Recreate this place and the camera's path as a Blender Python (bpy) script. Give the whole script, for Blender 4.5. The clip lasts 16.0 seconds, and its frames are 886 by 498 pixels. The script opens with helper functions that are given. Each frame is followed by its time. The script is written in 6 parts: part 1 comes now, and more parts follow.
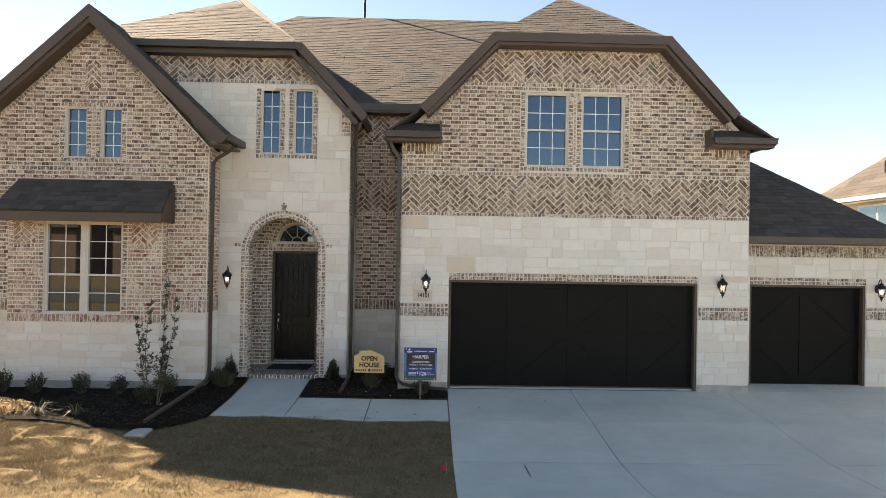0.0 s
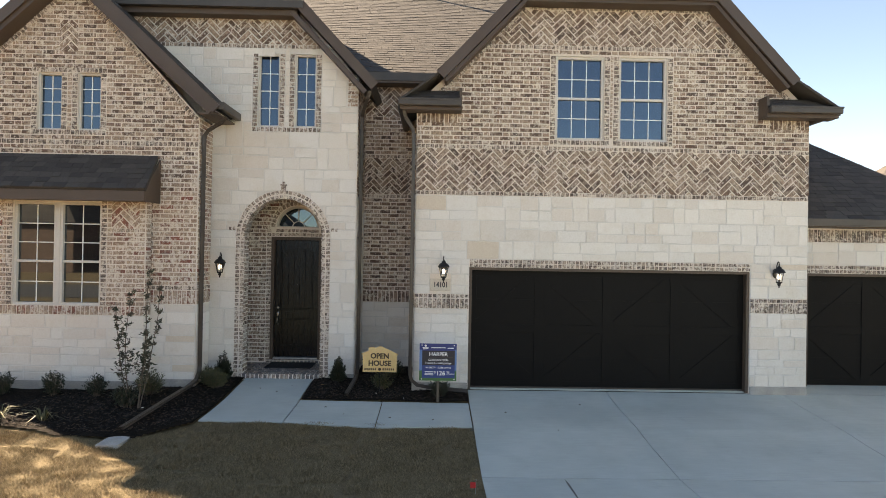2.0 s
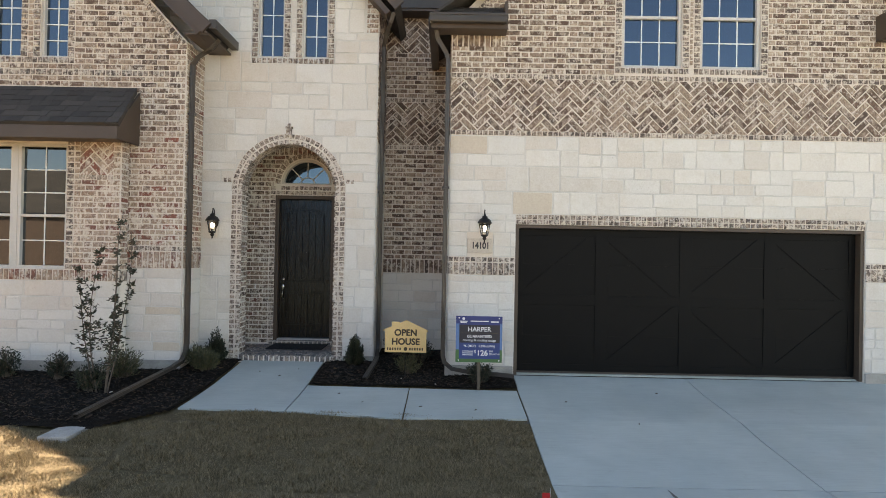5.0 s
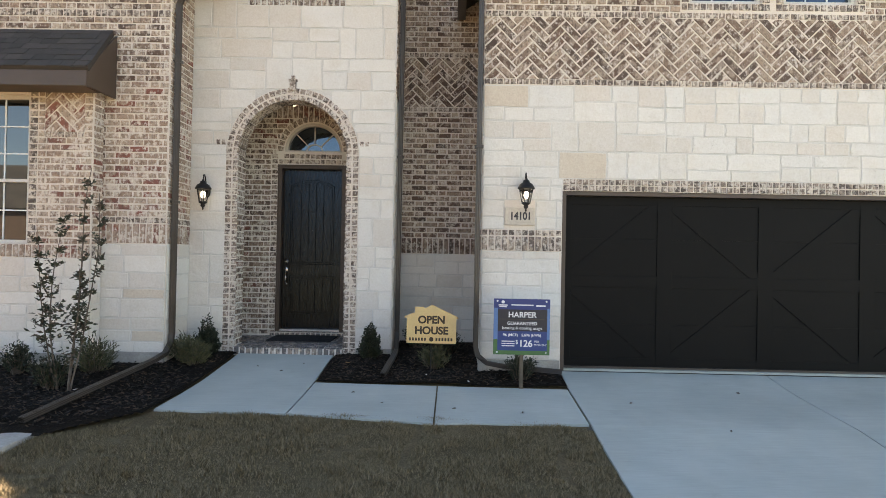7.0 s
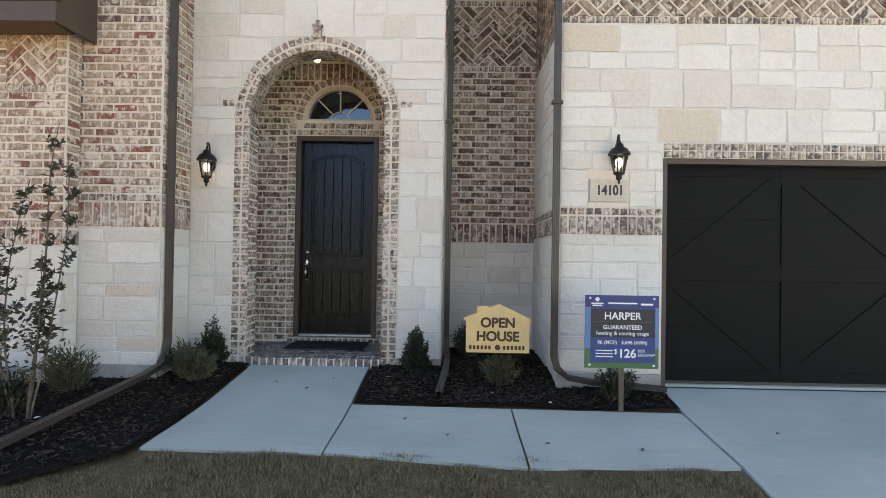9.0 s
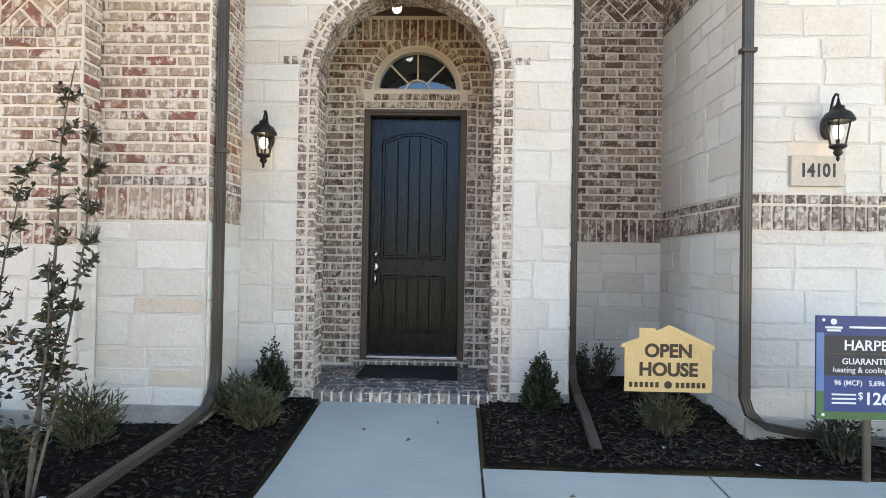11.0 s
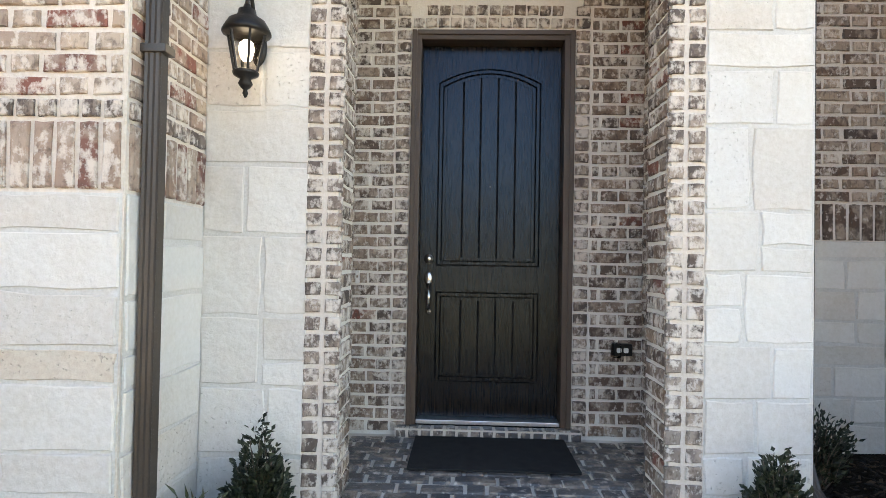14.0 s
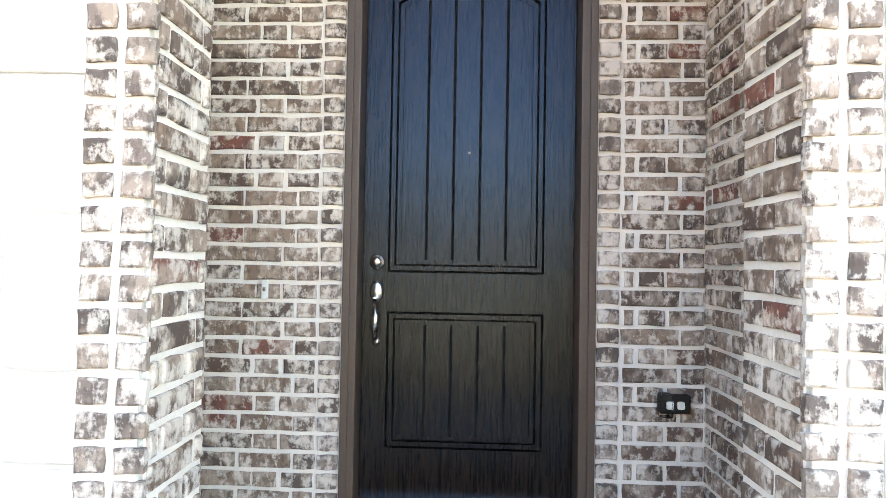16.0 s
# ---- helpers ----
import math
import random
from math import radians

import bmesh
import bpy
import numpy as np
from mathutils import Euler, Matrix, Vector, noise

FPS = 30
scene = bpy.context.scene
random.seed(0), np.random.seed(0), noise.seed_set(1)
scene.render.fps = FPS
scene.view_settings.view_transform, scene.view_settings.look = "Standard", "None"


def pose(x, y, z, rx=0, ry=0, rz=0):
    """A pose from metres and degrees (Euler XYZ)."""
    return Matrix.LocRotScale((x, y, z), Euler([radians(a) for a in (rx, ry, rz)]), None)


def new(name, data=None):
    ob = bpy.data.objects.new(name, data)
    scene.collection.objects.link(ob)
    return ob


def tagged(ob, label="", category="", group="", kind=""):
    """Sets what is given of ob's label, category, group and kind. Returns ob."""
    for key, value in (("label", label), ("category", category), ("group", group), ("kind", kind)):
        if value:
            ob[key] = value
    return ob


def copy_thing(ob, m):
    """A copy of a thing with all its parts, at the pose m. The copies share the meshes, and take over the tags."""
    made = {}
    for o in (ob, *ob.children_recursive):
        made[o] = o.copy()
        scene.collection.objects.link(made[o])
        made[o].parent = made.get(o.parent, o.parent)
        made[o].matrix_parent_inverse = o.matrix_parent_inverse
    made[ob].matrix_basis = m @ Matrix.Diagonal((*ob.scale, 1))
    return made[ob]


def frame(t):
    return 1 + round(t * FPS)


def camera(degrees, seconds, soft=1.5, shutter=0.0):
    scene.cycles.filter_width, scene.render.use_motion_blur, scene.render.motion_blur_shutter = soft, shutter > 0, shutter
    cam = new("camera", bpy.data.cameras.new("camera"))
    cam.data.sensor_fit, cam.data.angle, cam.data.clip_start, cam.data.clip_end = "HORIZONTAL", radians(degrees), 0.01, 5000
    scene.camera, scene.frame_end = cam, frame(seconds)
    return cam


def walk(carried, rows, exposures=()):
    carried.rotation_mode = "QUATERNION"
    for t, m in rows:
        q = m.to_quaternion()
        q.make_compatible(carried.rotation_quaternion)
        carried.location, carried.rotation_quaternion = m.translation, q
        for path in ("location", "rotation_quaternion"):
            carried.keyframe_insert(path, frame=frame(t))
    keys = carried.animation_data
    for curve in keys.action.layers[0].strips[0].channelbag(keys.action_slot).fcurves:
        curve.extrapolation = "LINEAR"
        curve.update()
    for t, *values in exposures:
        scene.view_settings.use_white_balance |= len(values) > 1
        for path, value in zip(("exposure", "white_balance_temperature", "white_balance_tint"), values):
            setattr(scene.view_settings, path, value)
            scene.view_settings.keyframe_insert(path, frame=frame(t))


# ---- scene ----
cam = camera(73.8, 16.0, soft=0.4)
METRES, EYE, TILT, LEAN, TURN = 11.8, 2.63, 0.0, 0.0, -1.2
ROWS = [
    (0.0, 0.0, 0.0, 0.0, -0.01, 0.38, -0.96),
    (0.5, -0.0067, 0.0284, -0.0003, 0.05, 0.33, -0.96),
    (1.0, -0.0125, 0.0567, -0.0062, 0.12, 0.32, -0.96),
    (1.5, -0.0184, 0.084, -0.0139, 0.19, 0.3, -0.97),
    (2.0, -0.0247, 0.1113, -0.0229, 0.25, 0.32, -0.98),
    (2.5, -0.031, 0.1389, -0.0336, 0.41, 0.39, -0.99),
    (3.0, -0.0369, 0.1659, -0.0441, 0.61, 0.4, -1.0),
    (3.5, -0.0428, 0.1929, -0.0539, 0.81, 0.44, -1.01),
    (4.0, -0.0474, 0.2195, -0.0626, 1.03, 0.39, -1.03),
    (6.5, -0.0783, 0.3562, -0.1051, 1.97, 0.54, -1.12),
    (7.0, -0.0864, 0.386, -0.1104, 2.09, 0.53, -1.08),
    (7.5, -0.0959, 0.4175, -0.115, 2.18, 0.57, -1.01),
    (8.0, -0.1083, 0.4492, -0.1189, 2.25, 0.58, -0.96),
    (8.5, -0.1231, 0.4794, -0.1224, 2.34, 0.62, -0.93),
    (9.0, -0.1422, 0.5101, -0.1239, 2.38, 0.64, -0.91),
    (9.5, -0.1661, 0.5398, -0.124, 2.55, 0.68, -0.9),
    (12.0, -0.259, 0.6877, -0.1237, 2.89, 0.83, -0.97),
    (12.5, -0.2681, 0.7178, -0.1239, 2.99, 0.92, -0.97),
    (13.0, -0.2759, 0.7484, -0.124, 3.05, 0.93, -0.99),
    (13.5, -0.2822, 0.7784, -0.124, 3.15, 1.03, -0.99),
    (14.0, -0.2864, 0.8078, -0.1237, 3.24, 1.12, -1.01),
    (14.5, -0.2862, 0.8362, -0.1238, 3.35, 1.22, -0.98),
    (15.0, -0.2838, 0.864, -0.1235, 3.52, 1.32, -0.92),
    (15.5, -0.2805, 0.8916, -0.1229, 3.6, 1.32, -0.91),
    (16.0, -0.2747, 0.9177, -0.1229, 3.74, 1.36, -0.96),
]
walk(cam, [(t, pose(0, 0, EYE, TILT, LEAN, TURN) @ pose(METRES * x, METRES * y, METRES * z, 90 + pitch, roll, yaw)) for t, x, y, z, yaw, pitch, roll in ROWS],
     [(0.0, 2.46, 8500, 13), (3.5, 2.72, 8500, 13), (7.0, 3.0, 8400, 13), (8.5, 3.17, 8300, 13), (9.5, 2.95, 8100, 12), (12.0, 3.84, 8200, 12), (12.5, 3.74, 8200, 12), (13.5, 3.7, 8200, 12), (14.5, 3.96, 8100, 12), (15.5, 4.46, 8000, 12), (16.0, 4.8, 8000, 12)])

# ---- light ----
SUN_TRAVEL = Vector((1.15, -0.68, -0.97)).normalized()
world = bpy.data.worlds.new("sky")
scene.world = world
world.use_nodes = True
wn = world.node_tree.nodes
sky = wn.new("ShaderNodeTexSky")
sky.sky_type, sky.sun_disc = "NISHITA", False
sky.sun_elevation = math.asin(-SUN_TRAVEL.z)
sky.sun_rotation = math.atan2(-SUN_TRAVEL.x, -SUN_TRAVEL.y)
sky.air_density, sky.dust_density, sky.ozone_density = 0.82, 0.0, 1.2
wn["Background"].inputs["Strength"].default_value = 0.06
world.node_tree.links.new(sky.outputs[0], wn["Background"].inputs[0])
sun = new("sun", bpy.data.lights.new("sun", "SUN"))
sun.data.energy, sun.data.angle, sun.data.color = 5.0, radians(0.53), (1.0, 0.915, 0.81)
sun.rotation_euler = SUN_TRAVEL.to_track_quat("-Z", "Y").to_euler()


# ---- materials ----
def material(name, rough=0.6, metal=0.0):
    m = bpy.data.materials.new(name)
    m.use_nodes = True
    n, l = m.node_tree.nodes, m.node_tree.links
    b = n["Principled BSDF"]
    b.inputs["Roughness"].default_value, b.inputs["Metallic"].default_value = rough, metal
    return m, n, l, b


def coords(n, l, scale=(1, 1, 1), kind="Object"):
    tc, mp = n.new("ShaderNodeTexCoord"), n.new("ShaderNodeMapping")
    mp.inputs["Scale"].default_value = scale
    l.new(tc.outputs[kind], mp.inputs[0])
    return mp.outputs[0]


def noise_tex(n, l, vec, scale, detail=4.0, rough=0.55):
    t = n.new("ShaderNodeTexNoise")
    t.inputs["Scale"].default_value, t.inputs["Detail"].default_value, t.inputs["Roughness"].default_value = scale, detail, rough
    l.new(vec, t.inputs["Vector"])
    return t.outputs[0]


def ramp(n, l, fac, stops, mode="LINEAR"):
    r = n.new("ShaderNodeValToRGB")
    r.color_ramp.interpolation = mode
    while len(r.color_ramp.elements) < len(stops):
        r.color_ramp.elements.new(0.5)
    for e, (p, c) in zip(r.color_ramp.elements, stops):
        e.position, e.color = p, (*c, 1) if len(c) == 3 else c
    l.new(fac, r.inputs[0])
    return r.outputs[0]


def mixed(n, l, fac, a, b, blend="MIX"):
    m = n.new("ShaderNodeMix")
    m.data_type, m.blend_type = "RGBA", blend
    for sock, v in ((m.inputs[0], fac), (m.inputs[6], a), (m.inputs[7], b)):
        if isinstance(v, (int, float)):
            sock.default_value = v
        elif isinstance(v, tuple):
            sock.default_value = (*v, 1)
        else:
            l.new(v, sock)
    return m.outputs[2]


def maths(n, l, op, a, b=0.0):
    m = n.new("ShaderNodeMath")
    m.operation = op
    for sock, v in zip(m.inputs, (a, b)):
        if isinstance(v, (int, float)):
            sock.default_value = v
        else:
            l.new(v, sock)
    return m.outputs[0]


def relief(n, l, b, height, strength=0.4, dist=0.01):
    p = n.new("ShaderNodeBump")
    p.inputs["Strength"].default_value, p.inputs["Distance"].default_value = strength, dist
    l.new(height, p.inputs["Height"])
    l.new(p.outputs[0], b.inputs["Normal"])


def own_value(n, l):
    """One random value a piece, whether it is an object of its own or an island of a joined mesh."""
    o, g = n.new("ShaderNodeObjectInfo"), n.new("ShaderNodeNewGeometry")
    return maths(n, l, "FRACT", maths(n, l, "ADD", o.outputs["Random"], g.outputs["Random Per Island"]))


def world_coords(n):
    return n.new("ShaderNodeNewGeometry").outputs["Position"]


def grainy(name, base, other, scale, rough=0.7, bump=0.3, fine=60.0, metal=0.0, dist=0.004, contrast=(0.35, 0.65)):
    m, n, l, b = material(name, rough, metal)
    v = world_coords(n)
    big, small = noise_tex(n, l, v, scale), noise_tex(n, l, v, fine, 3)
    c = ramp(n, l, big, [(contrast[0], base), (contrast[1], other)])
    c = mixed(n, l, 0.25, c, ramp(n, l, small, [(0.3, (0.25, 0.25, 0.25)), (0.7, (0.75, 0.75, 0.75))]), "OVERLAY")
    l.new(c, b.inputs["Base Color"])
    relief(n, l, b, small, bump, dist)
    return m


def brick_material(name, tones, smear, soot=0.75):
    m, n, l, b = material(name, 0.85)
    v = world_coords(n)
    r = own_value(n, l)
    c = ramp(n, l, r, tones, "CONSTANT")
    patch = noise_tex(n, l, v, 11, 3, 0.5)
    c = mixed(n, l, ramp(n, l, patch, [(0.49, (0, 0, 0)), (0.58, (0.7, 0.7, 0.7))]), c, (0.42, 0.33, 0.26))
    dark = noise_tex(n, l, v, 24, 5, 0.65)
    c = mixed(n, l, ramp(n, l, dark, [(0.52, (0, 0, 0)), (0.66, (0.6, 0.6, 0.6))]), c, (0.09, 0.06, 0.046))
    run = n.new("ShaderNodeVectorMath")
    run.operation = "MULTIPLY"
    run.inputs[1].default_value = (1.35, 1.35, 0.55)
    l.new(v, run.inputs[0])
    streak = noise_tex(n, l, run.outputs[0], 34, 5, 0.62)
    c = mixed(n, l, ramp(n, l, streak, [(0.41, (soot, soot, soot)), (0.48, (0, 0, 0))]), c, (0.085, 0.06, 0.048))
    wash = maths(n, l, "ADD", maths(n, l, "MULTIPLY", noise_tex(n, l, v, 26, 5, 0.66), 0.55), maths(n, l, "MULTIPLY", noise_tex(n, l, run.outputs[0], 21, 5, 0.66), 0.45))
    shift = maths(n, l, "ADD", wash, maths(n, l, "MULTIPLY", noise_tex(n, l, v, 5, 3), 0.3))
    c = mixed(n, l, ramp(n, l, shift, [(smear - 0.012, (0, 0, 0)), (smear + 0.03, (0.5, 0.5, 0.5)), (smear + 0.09, (0.88, 0.88, 0.88))]), c, (0.68, 0.605, 0.525))
    l.new(c, b.inputs["Base Color"])
    relief(n, l, b, maths(n, l, "ADD", wash, maths(n, l, "MULTIPLY", noise_tex(n, l, v, 160, 3), 0.4)), 0.6, 0.006)
    return m


BRICK_TONES = [(0.0, (0.125, 0.076, 0.053)), (0.24, (0.34, 0.25, 0.183)), (0.36, (0.16, 0.098, 0.068)), (0.53, (0.21, 0.143, 0.102)),
               (0.67, (0.115, 0.077, 0.056)), (0.82, (0.3, 0.215, 0.158)), (0.93, (0.085, 0.056, 0.043))]
M_BRICK = brick_material("tumbled_brick", BRICK_TONES, 0.69, 0.6)
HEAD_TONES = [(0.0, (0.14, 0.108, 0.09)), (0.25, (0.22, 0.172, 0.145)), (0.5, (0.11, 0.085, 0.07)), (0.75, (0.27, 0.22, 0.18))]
PALE_TONES = [(0.0, (0.42, 0.315, 0.235)), (0.2, (0.36, 0.26, 0.19)), (0.42, (0.5, 0.395, 0.3)), (0.6, (0.33, 0.225, 0.165)), (0.74, (0.46, 0.355, 0.275)), (0.92, (0.2, 0.13, 0.1))]
M_PALE = brick_material("pale_tumbled_brick", PALE_TONES, 0.67, 0.4)
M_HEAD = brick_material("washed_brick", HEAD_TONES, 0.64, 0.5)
M_ENDS = brick_material("brick_ends", [(0.0, (0.13, 0.1, 0.084)), (0.25, (0.2, 0.158, 0.133)), (0.5, (0.1, 0.08, 0.067)), (0.75, (0.26, 0.21, 0.172))], 0.65)
# porch bricks: mortar smears, with extra paleness making up for dim porch light
M_WASHED = brick_material("smeared_brightened_brick", [(0.0, (0.125, 0.077, 0.056)), (0.25, (0.27, 0.19, 0.14)), (0.4, (0.2, 0.076, 0.053)), (0.54, (0.2, 0.133, 0.095)), (0.82, (0.105, 0.072, 0.055))], 0.66, 0.5)
M_SHORT = brick_material("smeared_brightened_end", [(0.0, (0.15, 0.105, 0.08)), (0.3, (0.26, 0.19, 0.145)), (0.55, (0.11, 0.08, 0.063)), (0.8, (0.31, 0.235, 0.182))], 0.648, 0.5)
M_BAYBRICK = brick_material("lime_smeared_brick", [(0.0, (0.3, 0.205, 0.15)), (0.3, (0.24, 0.09, 0.064)), (0.47, (0.38, 0.28, 0.215)), (0.65, (0.2, 0.088, 0.065)), (0.85, (0.36, 0.25, 0.19))], 0.66, 0.2)
M_PAVER = brick_material("grey_washed_paver", [(0.0, (0.09, 0.09, 0.095)), (0.35, (0.14, 0.135, 0.135)), (0.7, (0.11, 0.1, 0.098))], 0.71, 0.4)
M_PAVER.node_tree.nodes["Principled BSDF"].inputs["Roughness"].default_value = 0.34
M_PLAQUE = grainy("cast_stone", (0.5, 0.44, 0.37), (0.56, 0.5, 0.42), 9, 0.9, 0.3, 90)
M_FARBRICK = grainy("far_brick", (0.12, 0.078, 0.056), (0.16, 0.105, 0.078), 3, 0.9, 0.3, 40)
M_ASPHALT = grainy("street_asphalt", (0.045, 0.045, 0.046), (0.06, 0.06, 0.06), 2, 0.9, 0.4, 80)
M_RED = grainy("red_plastic", (0.5, 0.02, 0.02), (0.6, 0.03, 0.03), 6, 0.5, 0.05, 60)
M_LIME = grainy("white_lime_mortar", (0.74, 0.69, 0.62), (0.81, 0.76, 0.69), 3.0, 0.95, 0.5, 90)
M_MORTAR = grainy("pale_mortar", (0.64, 0.57, 0.495), (0.71, 0.64, 0.565), 3.0, 0.95, 0.5, 90)


def stone_material():
    m, n, l, b = material("cream_limestone", 0.88)
    v = world_coords(n)
    r = own_value(n, l)
    c = ramp(n, l, r, [(0.0, (0.66, 0.624, 0.565)), (0.25, (0.7, 0.668, 0.612)), (0.5, (0.63, 0.588, 0.528)), (0.65, (0.68, 0.655, 0.607)), (0.85, (0.65, 0.598, 0.532)), (0.985, (0.61, 0.53, 0.43))], "CONSTANT")
    cloud = noise_tex(n, l, v, 2.6, 5, 0.6)
    c = mixed(n, l, ramp(n, l, cloud, [(0.52, (0, 0, 0)), (0.74, (0.26, 0.26, 0.26))]), c, (0.52, 0.44, 0.33))
    fine = noise_tex(n, l, v, 45, 6, 0.7)
    c = mixed(n, l, 0.3, c, ramp(n, l, fine, [(0.3, (0.3, 0.3, 0.3)), (0.7, (0.7, 0.7, 0.7))]), "OVERLAY")
    pits = noise_tex(n, l, v, 75, 2)
    sel = ramp(n, l, r, [(0.6, (0, 0, 0)), (0.75, (1, 1, 1))])
    pit = maths(n, l, "MULTIPLY", ramp(n, l, pits, [(0.3, (1, 1, 1)), (0.36, (0, 0, 0))]), sel)
    c = mixed(n, l, maths(n, l, "MULTIPLY", pit, 0.4), c, (0.36, 0.31, 0.25))
    l.new(c, b.inputs["Base Color"])
    h = maths(n, l, "SUBTRACT", maths(n, l, "ADD", maths(n, l, "MULTIPLY", fine, 0.22), noise_tex(n, l, v, 7, 4)), pit)
    relief(n, l, b, h, 0.7, 0.024)
    return m


M_STONE = stone_material()
M_STONE_JOINT = grainy("stone_mortar", (0.57, 0.548, 0.506), (0.65, 0.626, 0.58), 3.0, 0.95, 0.5, 90)
M_TRIM = grainy("brown_painted_trim", (0.066, 0.044, 0.031), (0.08, 0.055, 0.04), 1.5, 0.5, 0.08, 150)
M_GUTTER = grainy("bronze_metal_gutter", (0.054, 0.044, 0.036), (0.07, 0.058, 0.048), 2.5, 0.4, 0.05, 120, 0.2)


def shingle_material():
    m, n, l, b = material("asphalt_shingle", 0.93)
    v = world_coords(n)
    c = ramp(n, l, own_value(n, l), [(0.0, (0.047, 0.04, 0.035)), (0.35, (0.064, 0.055, 0.047)), (0.6, (0.037, 0.032, 0.028)), (0.8, (0.054, 0.046, 0.04))], "CONSTANT")
    g = noise_tex(n, l, v, 130, 2)
    c = mixed(n, l, 0.55, c, ramp(n, l, g, [(0.3, (0.22, 0.22, 0.22)), (0.7, (0.78, 0.78, 0.78))]), "OVERLAY")
    c = mixed(n, l, ramp(n, l, noise_tex(n, l, v, 0.8, 4), [(0.5, (0, 0, 0)), (0.8, (0.4, 0.4, 0.4))]), c, (0.05, 0.043, 0.037))
    l.new(c, b.inputs["Base Color"])
    relief(n, l, b, g, 0.6, 0.004)
    return m


M_SHINGLE = shingle_material()


def concrete_material():
    m, n, l, b = material("broom_concrete", 0.85)
    v = world_coords(n)
    c = ramp(n, l, noise_tex(n, l, v, 0.9, 5, 0.6), [(0.3, (0.335, 0.37, 0.345)), (0.7, (0.435, 0.473, 0.44))])
    broom = noise_tex(n, l, coords(n, l, (3, 160, 3)), 1.0, 3)
    c = mixed(n, l, 0.18, c, ramp(n, l, broom, [(0.3, (0.3, 0.3, 0.3)), (0.7, (0.7, 0.7, 0.7))]), "OVERLAY")
    spots = noise_tex(n, l, v, 3.5, 6, 0.75)
    c = mixed(n, l, ramp(n, l, spots, [(0.6, (0, 0, 0)), (0.75, (0.35, 0.35, 0.35))]), c, (0.27, 0.26, 0.24))
    l.new(c, b.inputs["Base Color"])
    relief(n, l, b, maths(n, l, "ADD", broom, noise_tex(n, l, v, 90, 3)), 0.25, 0.003)
    return m


M_CONCRETE = concrete_material()
M_FOUNDATION = grainy("weathered_foundation", (0.3, 0.285, 0.26), (0.4, 0.38, 0.34), 4.0, 0.95, 0.5, 60)
M_SEAM = grainy("joint_dirt", (0.09, 0.085, 0.075), (0.13, 0.12, 0.1), 9.0, 0.95, 0.4, 80)


def lawn_material():
    m, n, l, b = material("dormant_turf", 0.95)
    v = world_coords(n)
    c = ramp(n, l, noise_tex(n, l, v, 1.1, 5, 0.65), [(0.3, (0.125, 0.096, 0.056)), (0.5, (0.157, 0.121, 0.071)), (0.7, (0.2, 0.153, 0.09))])
    f = noise_tex(n, l, v, 55, 5, 0.7)
    c = mixed(n, l, 0.6, c, ramp(n, l, f, [(0.3, (0.15, 0.15, 0.15)), (0.7, (0.85, 0.85, 0.85))]), "OVERLAY")
    l.new(c, b.inputs["Base Color"])
    relief(n, l, b, maths(n, l, "ADD", f, noise_tex(n, l, v, 6, 3)), 0.8, 0.03)
    return m


M_LAWN = lawn_material()
M_MULCH = grainy("dark_bark_mulch", (0.009, 0.007, 0.0055), (0.02, 0.0145, 0.0105), 16.0, 0.95, 1.0, 60, 0.0, 0.03)
M_VINYL = grainy("almond_vinyl", (0.54, 0.51, 0.465), (0.58, 0.55, 0.505), 4, 0.4, 0.03, 90)
M_GRID = grainy("white_grid_bar", (0.7, 0.7, 0.68), (0.74, 0.74, 0.72), 4, 0.45, 0.03, 90)
# dark colour stands for the unlit rooms behind the panes
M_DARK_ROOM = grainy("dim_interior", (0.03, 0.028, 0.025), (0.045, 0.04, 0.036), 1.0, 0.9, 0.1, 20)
M_GLASS, _n, _l, _b = material("window_glass", 0.02)
_b.inputs["Base Color"].default_value = (0.012, 0.013, 0.014, 1)
_b.inputs["IOR"].default_value = 2.1
# blue of the mirrored sky is strengthened by this tint
_b.inputs["Specular Tint"].default_value = (0.55, 0.78, 1.0, 1)
# same glass, tinted less blue to give the bay its browner reflection
M_BAYGLASS = M_GLASS.copy()
M_BAYGLASS.name = "warm_window_glass"
M_BAYGLASS.node_tree.nodes["Principled BSDF"].inputs["Specular Tint"].default_value = (0.78, 0.86, 0.9, 1)
M_GDOOR = grainy("black_painted_steel", (0.0032, 0.0034, 0.0036), (0.0048, 0.0048, 0.0048), 1.2, 0.5, 0.05, 140)
M_GDOOR.node_tree.nodes["Principled BSDF"].inputs["Specular IOR Level"].default_value = 0.12
M_IRON = grainy("black_cast_iron", (0.012, 0.011, 0.01), (0.022, 0.02, 0.018), 9.0, 0.45, 0.15, 120, 0.4)
M_NICKEL = grainy("satin_nickel", (0.6, 0.57, 0.52), (0.66, 0.63, 0.58), 9.0, 0.22, 0.02, 120, 1.0)


# ---- mesh helpers ----
def mesh_thing(name, verts, faces, mats, parent=None, label="", smooth=False, face_mats=None):
    me = bpy.data.meshes.new(name)
    me.from_pydata([tuple(v) for v in verts], [], faces)
    for mt in mats if isinstance(mats, (list, tuple)) else [mats]:
        me.materials.append(mt)
    if face_mats:
        me.polygons.foreach_set("material_index", face_mats)
    if smooth:
        me.polygons.foreach_set("use_smooth", [True] * len(me.polygons))
    me.update()
    ob = new(name, me)
    if parent is not None:
        ob.parent = parent
    if label:
        ob["label"] = label
    return ob


